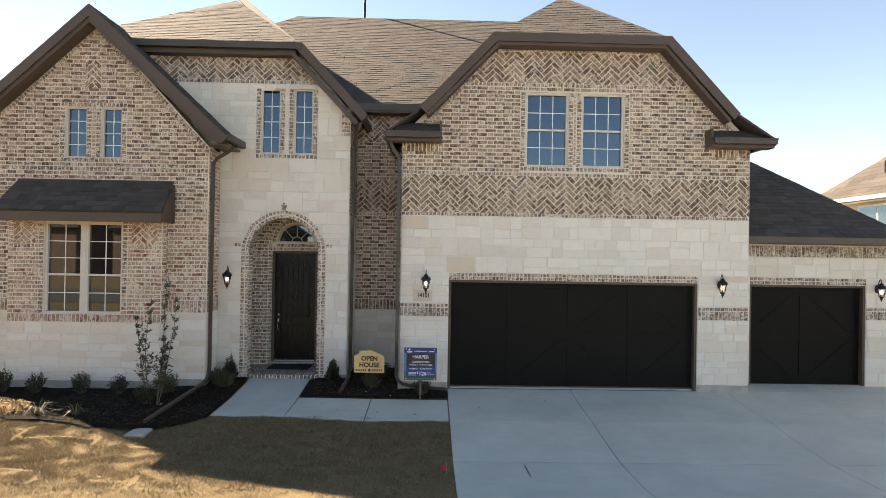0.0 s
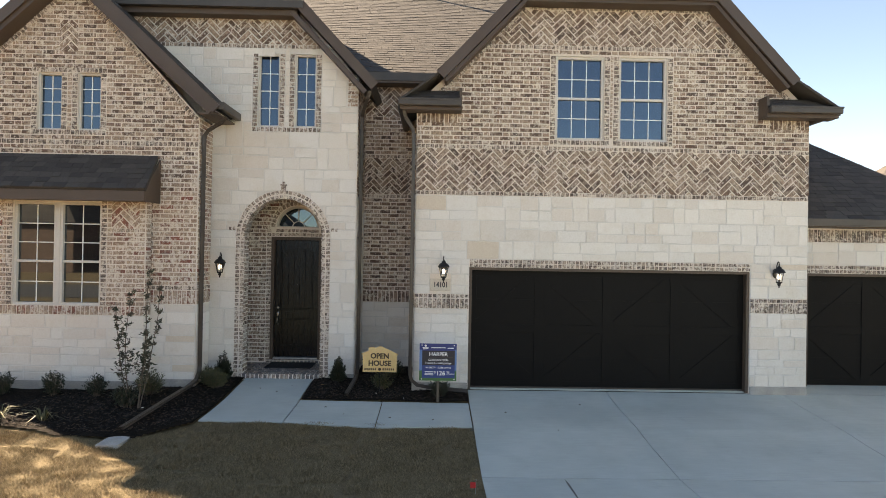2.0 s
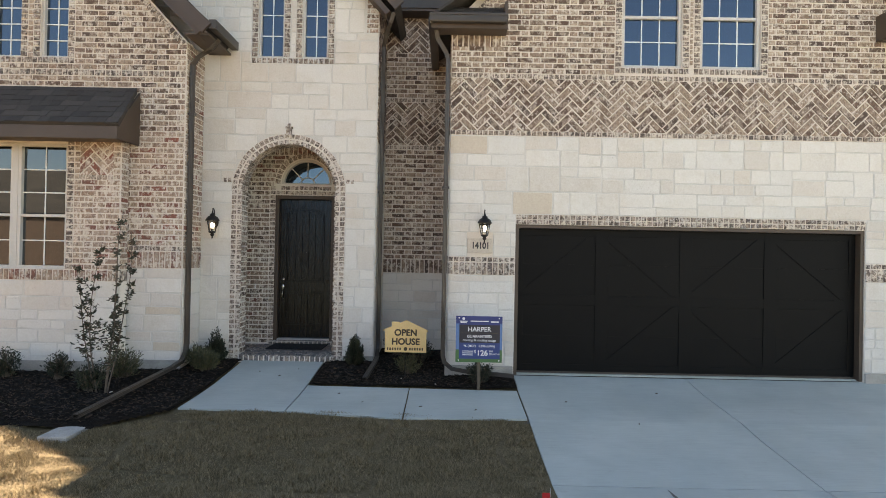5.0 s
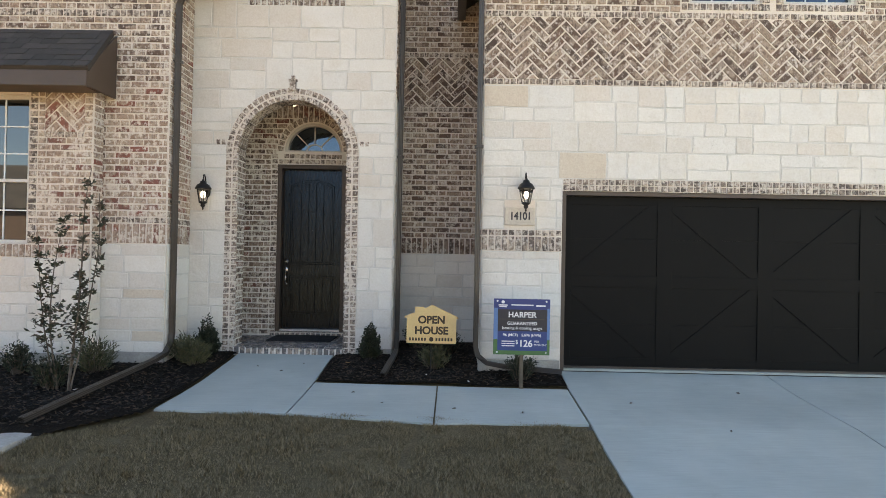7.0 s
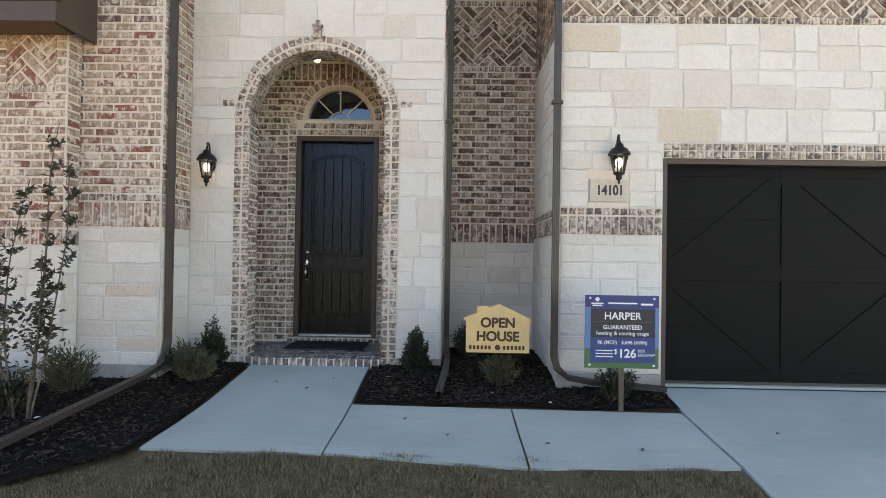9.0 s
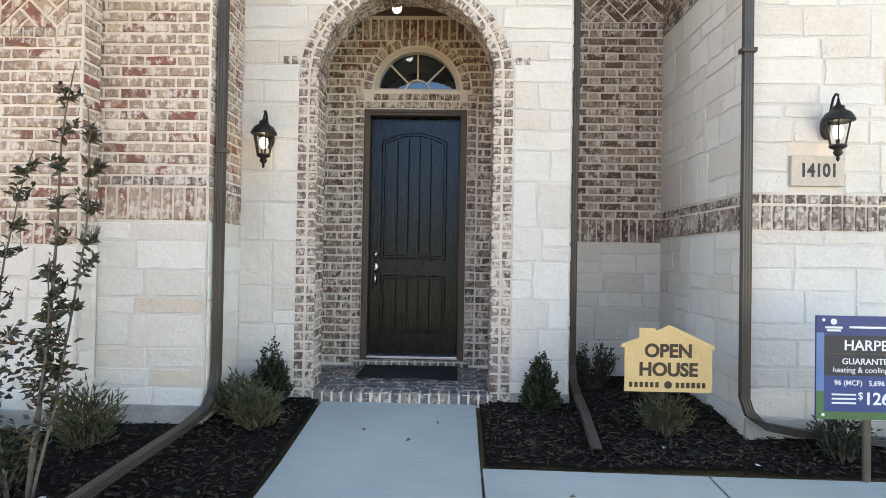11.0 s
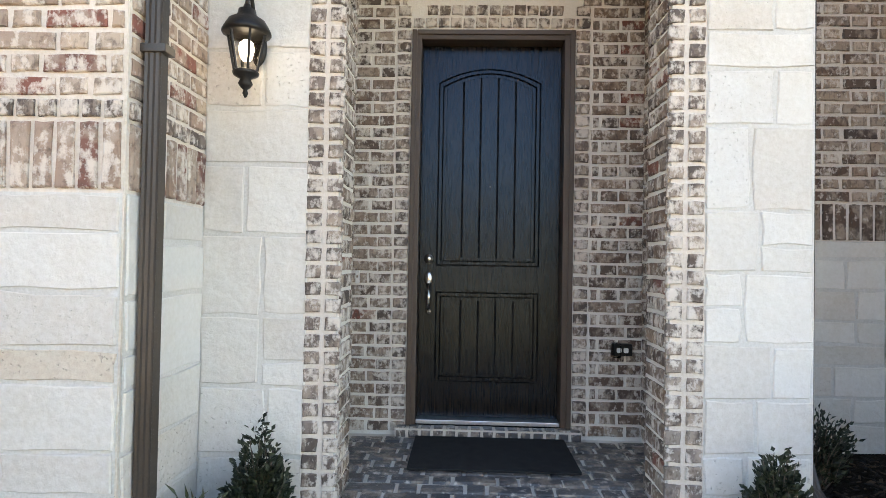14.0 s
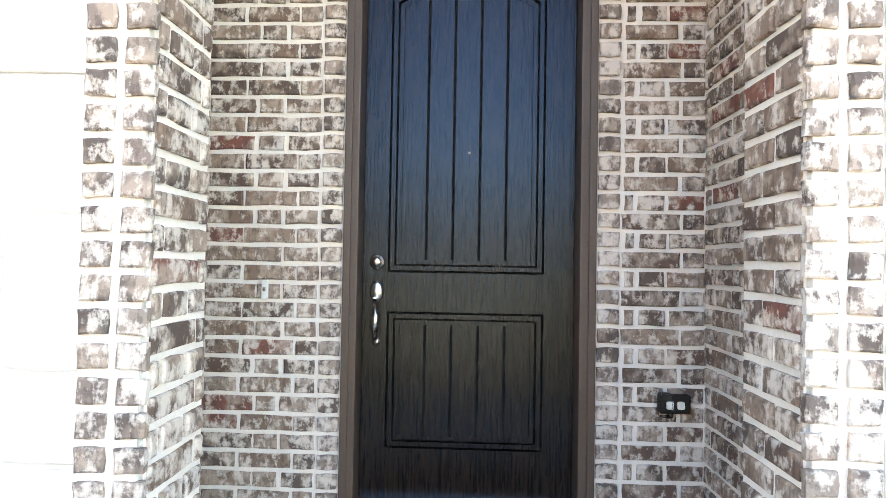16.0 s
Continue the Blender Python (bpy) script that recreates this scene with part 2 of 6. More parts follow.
def part(name, bm, mat, parent=None, label="", smooth=False):
    """A bmesh as one mesh object under a thing or a part."""
    me = bpy.data.meshes.new(name)
    bmesh.ops.recalc_face_normals(bm, faces=bm.faces)
    bm.to_mesh(me)
    bm.free()
    me.materials.append(mat)
    if smooth:
        me.polygons.foreach_set("use_smooth", [True] * len(me.polygons))
    ob = new(name, me)
    if parent is not None:
        ob.parent = parent
    if label:
        ob["label"] = label
    return ob


def empty(name, place=(0, 0, 0)):
    ob = new(name)
    ob.location = place
    ob.empty_display_size = 0.1
    return ob


def add_box(bm, x0, x1, y0, y1, z0, z1, bevel=0.0):
    r = bmesh.ops.create_cube(bm, size=1.0, matrix=Matrix.LocRotScale(((x0 + x1) / 2, (y0 + y1) / 2, (z0 + z1) / 2), None, (abs(x1 - x0), abs(y1 - y0), abs(z1 - z0))))
    if bevel:
        es = list({e for v in r["verts"] for e in v.link_edges})
        bmesh.ops.bevel(bm, geom=es, offset=bevel, segments=2, affect="EDGES", profile=0.6)
    return bm


def box(x0, x1, y0, y1, z0, z1, bevel=0.0):
    return add_box(bmesh.new(), x0, x1, y0, y1, z0, z1, bevel)


def extruded(polys, to_world, d0, d1):
    """Verts and faces of a plate: outline polys[0] with holes polys[1:], from depth d0 (back) to d1 (front)."""
    from mathutils.geometry import tessellate_polygon
    tris = tessellate_polygon([[Vector((u, v, 0)) for u, v in p] for p in polys])
    flat = [q for p in polys for q in p]
    k = len(flat)
    verts = [to_world(u, v, d1) for u, v in flat] + [to_world(u, v, d0) for u, v in flat]
    faces = [tuple(t) for t in tris] + [tuple(k + i for i in reversed(t)) for t in tris]
    s = 0
    for p in polys:
        m = len(p)
        faces += [(s + i, s + (i + 1) % m, k + s + (i + 1) % m, k + s + i) for i in range(m)]
        s += m
    return verts, faces


def plate(name, polys, to_world, d0, d1, mat, parent=None, label=""):
    v, f = extruded(polys, to_world, d0, d1)
    bm = bmesh.new()
    bv = [bm.verts.new(q) for q in v]
    for q in f:
        try:
            bm.faces.new([bv[i] for i in q])
        except ValueError:
            pass
    return part(name, bm, mat, parent, label)


def rect(x0, x1, z0, z1):
    return [(x0, z0), (x1, z0), (x1, z1), (x0, z1)]


def tube(points, radius, sides=10, caps=True):
    """A bmesh tube along points; radius is a number or a list."""
    bm = bmesh.new()
    rings = []
    pts = [Vector(p) for p in points]
    rs = radius if isinstance(radius, (list, tuple)) else [radius] * len(pts)
    up = Vector((0.123, 0.37, 0.92)).normalized()
    for i, p in enumerate(pts):
        d = (pts[min(i + 1, len(pts) - 1)] - pts[max(i - 1, 0)]).normalized()
        a = d.cross(up).normalized()
        c = d.cross(a)
        rings.append([bm.verts.new(p + (a * math.cos(t) + c * math.sin(t)) * rs[i]) for t in [2 * math.pi * k / sides for k in range(sides)]])
    for r0, r1 in zip(rings, rings[1:]):
        for k in range(sides):
            bm.faces.new((r0[k], r0[(k + 1) % sides], r1[(k + 1) % sides], r1[k]))
    if caps:
        bm.faces.new(rings[0][::-1])
        bm.faces.new(rings[-1])
    return bm


def lathe(profile, place, sides=16, bm=None):
    """A turned shape: profile of (radius, height) about the upright through place."""
    bm = bm or bmesh.new()
    rings = []
    for r, h in profile:
        rings.append([bm.verts.new((place[0] + max(r, 0.0005) * math.cos(2 * math.pi * k / sides), place[1] + max(r, 0.0005) * math.sin(2 * math.pi * k / sides), place[2] + h)) for k in range(sides)])
    for r0, r1 in zip(rings, rings[1:]):
        for k in range(sides):
            bm.faces.new((r0[k], r0[(k + 1) % sides], r1[(k + 1) % sides], r1[k]))
    bm.faces.new(rings[0][::-1])
    bm.faces.new(rings[-1])
    return bm


# ---- masonry ----
class Plane:
    """A wall face: u runs along it, v is height, d is out of it."""

    def __init__(self, origin, along, out, up=(0, 0, 1)):
        self.o, self.u, self.n, self.v = Vector(origin), Vector(along), Vector(out), Vector(up)

    def __call__(self, u, v, d=0.0):
        return self.o + self.u * u + self.v * v + self.n * d


FRONT = lambda y: Plane((0, y, 0), (1, 0, 0), (0, -1, 0))
FACE_RIGHT = lambda x: Plane((x, 0, 0), (0, 1, 0), (1, 0, 0))
FACE_LEFT = lambda x: Plane((x, 0, 0), (0, -1, 0), (-1, 0, 0))

rng = random.Random(7)
COURSE, LONG, JOINT = 0.0765, 0.235, 0.019


def clip(poly, region):
    """The convex polygon poly cut down to the convex region (both counter-clockwise)."""
    out = poly
    for (ax, ay), (bx, by) in zip(region, region[1:] + region[:1]):
        cut = []
        for (px, py), (qx, qy) in zip(out, out[1:] + out[:1]):
            sp = (bx - ax) * (py - ay) - (by - ay) * (px - ax)
            sq = (bx - ax) * (qy - ay) - (by - ay) * (qx - ax)
            if sp >= 0:
                cut.append((px, py))
            if sp * sq < 0:
                k = sp / (sp - sq)
                cut.append((px + (qx - px) * k, py + (qy - py) * k))
        out = cut
        if len(out) < 3:
            return []
    return out


def area(p):
    return 0.5 * abs(sum(a[0] * b[1] - b[0] * a[1] for a, b in zip(p, p[1:] + p[:1])))


def inset(poly, d):
    """A convex polygon drawn in by d on all sides."""
    m = len(poly)
    lines = []
    for (ax, ay), (bx, by) in zip(poly, poly[1:] + poly[:1]):
        w = math.hypot(bx - ax, by - ay) or 1e-9
        nx, ny = -(by - ay) / w, (bx - ax) / w
        lines.append((ax + nx * d, ay + ny * d, (bx - ax) / w, (by - ay) / w))
    out = []
    for i in range(m):
        (ax, ay, adx, ady), (bx, by, bdx, bdy) = lines[i - 1], lines[i]
        det = adx * bdy - ady * bdx
        if abs(det) < 1e-4:
            out.append((bx, by))
        else:
            k = ((bx - ax) * bdy - (by - ay) * bdx) / det
            out.append((ax + adx * k, ay + ady * k))
    return out


def running(spans, z0, z1, course=COURSE, length=LONG):
    """Flemish bond, a long brick and a brick end in turn: spans(z) gives the free stretches at a height."""
    rows = max(1, round((z1 - z0) / course))
    ch = (z1 - z0) / rows
    for r in range(rows):
        zc = z0 + (r + 0.5) * ch
        for a, b in spans(zc):
            per = length * 1.46
            off = (r % 2) * per / 2
            grid = [k * per + off + o for k in range(math.floor((a - off) / per) - 1, math.ceil((b - off) / per) + 1) for o in (0.0, length * 0.96)]
            cuts = [a] + [g + rng.uniform(-0.006, 0.006) for g in grid if a + 0.045 < g < b - 0.045] + [b]
            for u0, u1 in zip(cuts, cuts[1:]):
                if u1 - u0 > 0.03:
                    yield inset(rect(u0, u1, zc - ch / 2, zc + ch / 2), JOINT / 2)


def uprights(a, b, z0, z1, width=COURSE):
    k = max(1, round((b - a) / width))
    for i in range(k):
        yield inset(rect(a + (b - a) * i / k, a + (b - a) * (i + 1) / k, z0, z1), JOINT / 2)


def stack(a, b, z0, z1, course=COURSE):
    k = max(1, round((z1 - z0) / course))
    for i in range(k):
        yield inset(rect(a, b, z0 + (z1 - z0) * i / k, z0 + (z1 - z0) * (i + 1) / k), JOINT / 2)


def herringbone(region, w=0.09, n=3):
    cx, cz = region[0]
    reach = max(math.hypot(p[0] - cx, p[1] - cz) for p in region)
    m = int(reach / w) + 2 * n
    c = math.cos(math.pi / 4)
    for i in range(-m, m):
        for j in range(-m // n - 1, m // n + 2):
            for x, y, bw, bh in (((i + 2 * n * j) * w, i * w, n * w, w), ((i + 2 * n - 1 + 2 * n * j) * w, i * w, w, n * w)):
                q = [(cx + (px - py) * c, cz + (px + py) * c) for px, py in inset(rect(x, x + bw, y, y + bh), JOINT / 2)]
                q = clip(q, region)
                if len(q) >= 3 and area(q) > 0.0012:
                    yield q


def headers_along(p0, p1, depth=0.1, width=COURSE):
    """A course of brick ends along a slope, lying to the right of p0-p1."""
    w = math.hypot(p1[0] - p0[0], p1[1] - p0[1])
    tx, tz = (p1[0] - p0[0]) / w, (p1[1] - p0[1]) / w
    k = max(1, round(w / width))
    for i in range(k):
        a, b = w * i / k, w * (i + 1) / k
        q = [(p0[0] + tx * s + tz * d, p0[1] + tz * s - tx * d) for s, d in ((a, depth), (b, depth), (b, 0), (a, 0))]
        yield inset(q, JOINT / 2)


def arch_ring(cx, cz, r0, r1, a0=0.0, a1=math.pi, width=COURSE):
    k = max(3, round((a1 - a0) * r0 / width))
    for i in range(k):
        p, q = a0 + (a1 - a0) * i / k, a0 + (a1 - a0) * (i + 1) / k
        yield inset([(cx + r0 * math.cos(p), cz + r0 * math.sin(p)), (cx + r1 * math.cos(p), cz + r1 * math.sin(p)),
                     (cx + r1 * math.cos(q), cz + r1 * math.sin(q)), (cx + r0 * math.cos(q), cz + r0 * math.sin(q))], JOINT / 2)


class Stone(list):
    """A stone's outline that keeps the cell it was cut for."""


def ashlar(spans, z0, z1, seed):
    """Squared stones of mixed heights in broken bands."""
    r = random.Random(seed)
    z = z0
    out = []

    def lay(a, b, lo, hi, wide):
        for s, e in spans((lo + hi) / 2):
            s, e = max(s, a), min(e, b)
            u = s
            while e - u > 0.02:
                w = r.uniform(*wide)
                if e - (u + w) < 0.16:
                    w = e - u
                out.append((u, u + w, lo, hi))
                u += w

    first = spans(z0 + 0.1)
    if len(first) == 1 and first[0][1] - first[0][0] < 0.75:
        a, b = first[0]
        while z < z1 - 0.05:
            h = r.uniform(0.16, 0.36)
            if z1 - (z + h) < 0.15:
                h = z1 - z
            m, k = a + (b - a) * r.uniform(0.34, 0.66), r.random()
            if h < 0.22 and k < 0.6 or k < 0.25:
                out.append((a, b, z, z + h))
            elif h < 0.25 or k < 0.55:
                out += [(a, m, z, z + h), (m, b, z, z + h)]
            else:
                q = z + h * r.uniform(0.35, 0.65)
                out += [(a, m, z, z + h), (m, b, z, q), (m, b, q, z + h)] if r.random() < 0.5 else [(a, m, z, q), (a, m, q, z + h), (m, b, z, z + h)]
            z += h
    while z < z1 - 0.05:
        h = r.uniform(0.29, 0.41)
        if z1 - (z + h) < 0.2:
            h = z1 - z
        full = spans(z + h / 2)
        lo, hi = (min(s for s, e in full), max(e for s, e in full)) if full else (0, 0)
        u = lo
        while u < hi - 0.01:
            w = r.uniform(0.45, 1.1)
            if hi - (u + w) < 0.4:
                w = hi - u
            kind = r.random()
            if h < 0.25:
                lay(u, u + w, z, z + h, (0.3, 0.7))
            elif kind < 0.13:
                lay(u, u + w, z, z + h, (0.2, 0.46))
            else:
                m = z + h * r.choice((0.38, 0.42, 0.55, 0.6, 0.64))
                lay(u, u + w, z, m, (0.24, 0.56))
                lay(u, u + w, m, z + h, (0.2, 0.54))
            u += w
        z += h
    for a, b, lo, hi in out:
        if b - a < 0.045:
            continue
        cell = rect(a, b, lo, hi)
        g = 0.0092
        a, b, lo, hi = a + g, b - g, lo + g, hi - g
        j = lambda s: r.uniform(-s, s)
        q = []
        for (px, pz), (qx, qz) in zip(rect(a, b, lo, hi), rect(a, b, lo, hi)[1:] + rect(a, b, lo, hi)[:1]):
            q.append((px + j(0.008), pz + j(0.008)))
            long_side = math.hypot(qx - px, qz - pz)
            for f in ((0.33, 0.67) if long_side > 0.3 else (0.5,)):
                q.append((px + (qx - px) * f + (j(0.006) if px == qx else 0), pz + (qz - pz) * f + (j(0.006) if pz == qz else 0)))
        q = Stone(q)
        q.cell = cell
        yield q


def piece_shape(poly, h, chamfer, jitter, r):
    """Rim, chamfer and face of one piece: (u, v, d) points and faces."""
    m = len(poly)
    poly = [(u + r.uniform(-jitter, jitter), v + r.uniform(-jitter, jitter)) for u, v in poly]
    cx, cz = sum(p[0] for p in poly) / m, sum(p[1] for p in poly) / m
    inner = []
    for u, v in poly:
        w = math.hypot(u - cx, v - cz) or 1
        k = max(0.3, 1 - 1.25 * chamfer / w)
        inner.append((cx + (u - cx) * k, cz + (v - cz) * k))
    tilt_u, tilt_v = r.uniform(-1, 1) * h * 0.25, r.uniform(-1, 1) * h * 0.25
    pts = [(u, v, -0.004) for u, v in poly] + [(u, v, h - chamfer * 0.8) for u, v in poly] + [(u, v, h + tilt_u * (u - cx) * 4 + tilt_v * (v - cz) * 4) for u, v in inner]
    faces = [(i, (i + 1) % m, m + (i + 1) % m, m + i) for i in range(m)] + [(m + i, m + (i + 1) % m, 2 * m + (i + 1) % m, 2 * m + i) for i in range(m)] + [tuple(range(2 * m, 3 * m))]
    return pts, faces


SINGLE = []


def lay_pieces(wall, plane, polys, name, mat, h, chamfer, jitter, near=None, limit=300):
    """Pieces on a wall face: those about the point near (a place in the plan and height) as objects, the rest joined."""
    r = random.Random(len(polys) * 31 + 5)
    polys = [p for p in polys if len(p) >= 3 and area(p) > 0.0008]
    flip = plane.u.cross(plane.v).dot(plane.n) < 0
    if near is not None:
        polys.sort(key=lambda p: (plane(sum(q[0] for q in p) / len(p), sum(q[1] for q in p) / len(p)) - Vector(near)).length)
        SINGLE.append((wall, plane, polys[:limit], name, mat, h, chamfer, jitter, flip))
        polys = polys[limit:]
    if polys:
        verts, faces = [], []
        for p in polys:
            pts, fs = piece_shape(p, h * r.uniform(0.75, 1.25), chamfer, jitter, r)
            k = len(verts)
            verts += [plane(*q) for q in pts]
            faces += [tuple(k + i for i in (reversed(f) if flip else f)) for f in fs]
        ob = mesh_thing(name + "_field", verts, faces, mat, wall)
        ob["kind"] = "stuff"


def lay_singles():
    """The nearest pieces, one object each, on shared meshes where they are alike."""
    cache = {}
    r = random.Random(3)
    for wall, plane, polys, name, mat, h, chamfer, jitter, flip in SINGLE:
        for p in polys:
            us, vs = [q[0] for q in p], [q[1] for q in p]
            c = ((min(us) + max(us)) / 2, (min(vs) + max(vs)) / 2)
            key = None
            local = [(u - c[0], v - c[1]) for u, v in p]
            if len(p) == 4 and name == "brick":
                key = (tuple(round(q, 2) for uv in local for q in uv), r.randrange(3), mat.name, flip)
            if key is None or key not in cache:
                if key is not None:
                    local = [q for (ax, ay), (bx, by) in zip(local, local[1:] + local[:1]) for q in ((ax, ay), ((ax + bx) / 2, (ay + by) / 2))]
                pts, fs = piece_shape(local, h * r.uniform(0.8, 1.25), chamfer, jitter, r)
                me = bpy.data.meshes.new(name)
                me.from_pydata([(q[0], -q[2], q[1]) if not flip else (q[0], q[2], q[1]) for q in pts], [], [tuple(reversed(f)) if flip else f for f in fs])
                me.materials.append(mat)
                if key is not None:
                    cache[key] = me
            else:
                me = cache[key]
            ob = new(name, me)
            ob.parent = wall
            back = plane.n if flip else -plane.n
            m = Matrix((plane.u, back, plane.v)).transposed().to_4x4()
            m.translation = plane(c[0], c[1], 0)
            ob.matrix_local = m


# ---- the ground ----
FALL_Y = [-12, -2, 2, 5, 7.5, 8.5, 9.56, 10, 10.6, 11, 11.3, 11.58, 12.1, 14]
FALL_DRIVE = [0.22, 0.24, 0.2, -0.1, -0.35, -0.37, -0.27, -0.2, -0.152, -0.118, -0.076, -0.03, 0.015, 0.02]
FALL_WALK = [0.22, 0.24, 0.2, -0.1, -0.29, -0.29, -0.2, -0.157, -0.14, -0.114, -0.082, -0.048, 0.015, 0.02]


def levels(x, y):
    """Height of the ground: it falls from the house to a shallow swale and rises again towards the street."""
    k = np.clip((0.36 - np.asarray(x, float)) / 1.4, 0.0, 1.0)
    z = np.interp(y, FALL_Y, FALL_DRIVE) * (1 - k) + np.interp(y, FALL_Y, FALL_WALK) * k
    return np.where(z < 0, z * np.clip(1 + 0.05 * (np.asarray(x, float) + 1.04), 0.55, 1.0), z)


def level(x, y):
    return float(levels(x, y))


def sheet(name, x0, x1, y0, y1, lift, mat, step=0.4, inside=None, wobble=0.0, kind="structure", label="", parent=None):
    """A piece of ground that follows the level."""
    nx, ny = max(1, round((x1 - x0) / step)), max(1, round((y1 - y0) / step))
    verts, faces = [], []
    for j in range(ny + 1):
        for i in range(nx + 1):
            x, y = x0 + (x1 - x0) * i / nx, y0 + (y1 - y0) * j / ny
            verts.append((x, y, level(x, y) + lift + wobble * noise.noise((x * 2.3, y * 2.3, 0.3))))
    for j in range(ny):
        for i in range(nx):
            cx, cy = x0 + (x1 - x0) * (i + 0.5) / nx, y0 + (y1 - y0) * (j + 0.5) / ny
            if inside is None or inside(cx, cy):
                a = j * (nx + 1) + i
                faces.append((a, a + 1, a + nx + 2, a + nx + 1))
    ob = mesh_thing(name, verts, faces, mat, parent, smooth=True)
    tagged(ob, label, "", "", kind)
    return ob


def spread():
    """One ground sheet out to the horizon, fine near the house."""
    xs = [-1500, -400, -120, -50, -25] + [-14 + 0.5 * i for i in range(61)] + [25, 50, 120, 400, 1500]
    ys = [-1500, -400, -120, -50, -25] + [-13 + 0.5 * i for i in range(55)] + [22, 35, 60, 120, 400, 1500]
    verts = [(x, y, level(x, y) - 0.02 + (0.012 * noise.noise((x * 0.9, y * 0.9, 2.0)) if abs(x) < 15 and 0 < y < 11 else 0)) for y in ys for x in xs]
    w = len(xs)
    faces = [(j * w + i, j * w + i + 1, (j + 1) * w + i + 1, (j + 1) * w + i) for j in range(len(ys) - 1) for i in range(w - 1)]
    return tagged(mesh_thing("ground", verts, faces, M_LAWN, smooth=True), "dormant straw-coloured lawn around the house", "", "", "structure")


spread()


def slab(name, corners, joints=(), mat=M_CONCRETE, thick=0.12, lift=0.0, parent=None, label=""):
    """A concrete slab that follows the level, from a ring of plan corners."""
    bm = bmesh.new()
    vs = [bm.verts.new((x, y, 0)) for x, y in corners]
    f = bm.faces.new(vs)
    if f.normal.z < 0:
        f.normal_flip()
    for k in range(-20, 140):
        y = 7 + k * 0.25
        if min(c[1] for c in corners) < y < max(c[1] for c in corners):
            bmesh.ops.bisect_plane(bm, geom=bm.verts[:] + bm.edges[:] + bm.faces[:], plane_co=(0, y, 0), plane_no=(0, 1, 0))
    for v in bm.verts:
        v.co.z = level(v.co.x, v.co.y) + lift
    top = bmesh.ops.extrude_face_region(bm, geom=bm.faces[:])
    for v in top["geom"]:
        if isinstance(v, bmesh.types.BMVert):
            v.co.z -= thick
    return part(name, bm, mat, parent, label)


walk_slab = tagged(empty("pavement"), "pale concrete front walk with straight joints", "", "", "structure")
G = 0.008
slab("walk_panel", [(-3.63, 9.95), (-2.41 - G, 9.95), (-2.41 - G, 11.05), (-2.41 - G, 12.1), (-3.63, 12.1)], parent=walk_slab)
slab("walk_panel", [(-2.41 + G, 9.96), (-1.06 - G, 9.83), (-1.06 - G, 11.03), (-2.41 + G, 11.04)], parent=walk_slab)
slab("walk_panel", [(-1.06 + G, 9.83), (0.355, 10.0), (0.355, 11.02), (-1.06 + G, 11.03)], parent=walk_slab)
drive = tagged(empty("driveway"), "broad pale concrete driveway with control joints", "", "", "structure")
DRX = [0.372, 2.8, 5.9, 9.6]
DRY = [-3.0, 3.0, 8.5, 11.6]
for a, b in zip(DRX, DRX[1:]):
    for c, e in zip(DRY, DRY[1:]):
        slab("drive_panel", [(a + G * 0.7, c + G * 0.7), (b - G * 0.7, c + G * 0.7), (b - G * 0.7, e - G * 0.7), (a + G * 0.7, e - G * 0.7)], parent=drive)
slab("drive_panel", [(6.335, 11.607), (9.593, 11.607), (9.593, 12.2), (6.335, 12.2)], parent=drive)
seam = sheet("seam", -3.62, 9.59, 8.0, 11.95, -0.02, M_SEAM, 0.1, lambda x, y: (x > 0.42 or (9.97 < y < 11.0) or (x < -2.45 and y > 9.99)), label="dark dirt in the concrete joints")


def bed(name, x0, x1, y0, y1, inside, label):
    return sheet(name, x0, x1, y0, y1, 0.015, M_MULCH, 0.06, inside, 0.03, label=label)


bed("planting_bed", -9.6, -3.65, 9.0, 12.2, lambda x, y: y > 9.22 + 0.25 * max(0, -4.9 - x) ** 0.7 + max(0, (x + 4.3)) * 0.85 + 0.04 * math.sin(5 * x) and x < -3.66, "dark bark mulch bed along the stone wall")
bed("planting_bed", -2.39, 0.36, 11.06, 13.35, lambda x, y: True, "dark bark mulch bed between walk and wall")


# ---- the house walls ----
def stretches(left, right, holes):
    """spans(z) for a wall between left(z) and right(z), less the holes (x0, x1, z0, z1)."""
    def spans(z):
        out = [(left(z), right(z))]
        for x0, x1, z0, z1 in holes:
            if z0 < z < z1:
                out = [q for a, b in out for q in ((a, min(b, x0)), (max(a, x1), b)) if q[1] - q[0] > 0.02]
        return [(a, b) for a, b in out if b - a > 0.02]
    return spans


const = lambda v: (lambda z: v)
BH, BC, BJ = 0.011, 0.006, 0.0028
SH, SC, SJ = 0.0095, 0.0045, 0.0015
DOOR_SPOT = (-3.0, 12.2, 1.4)


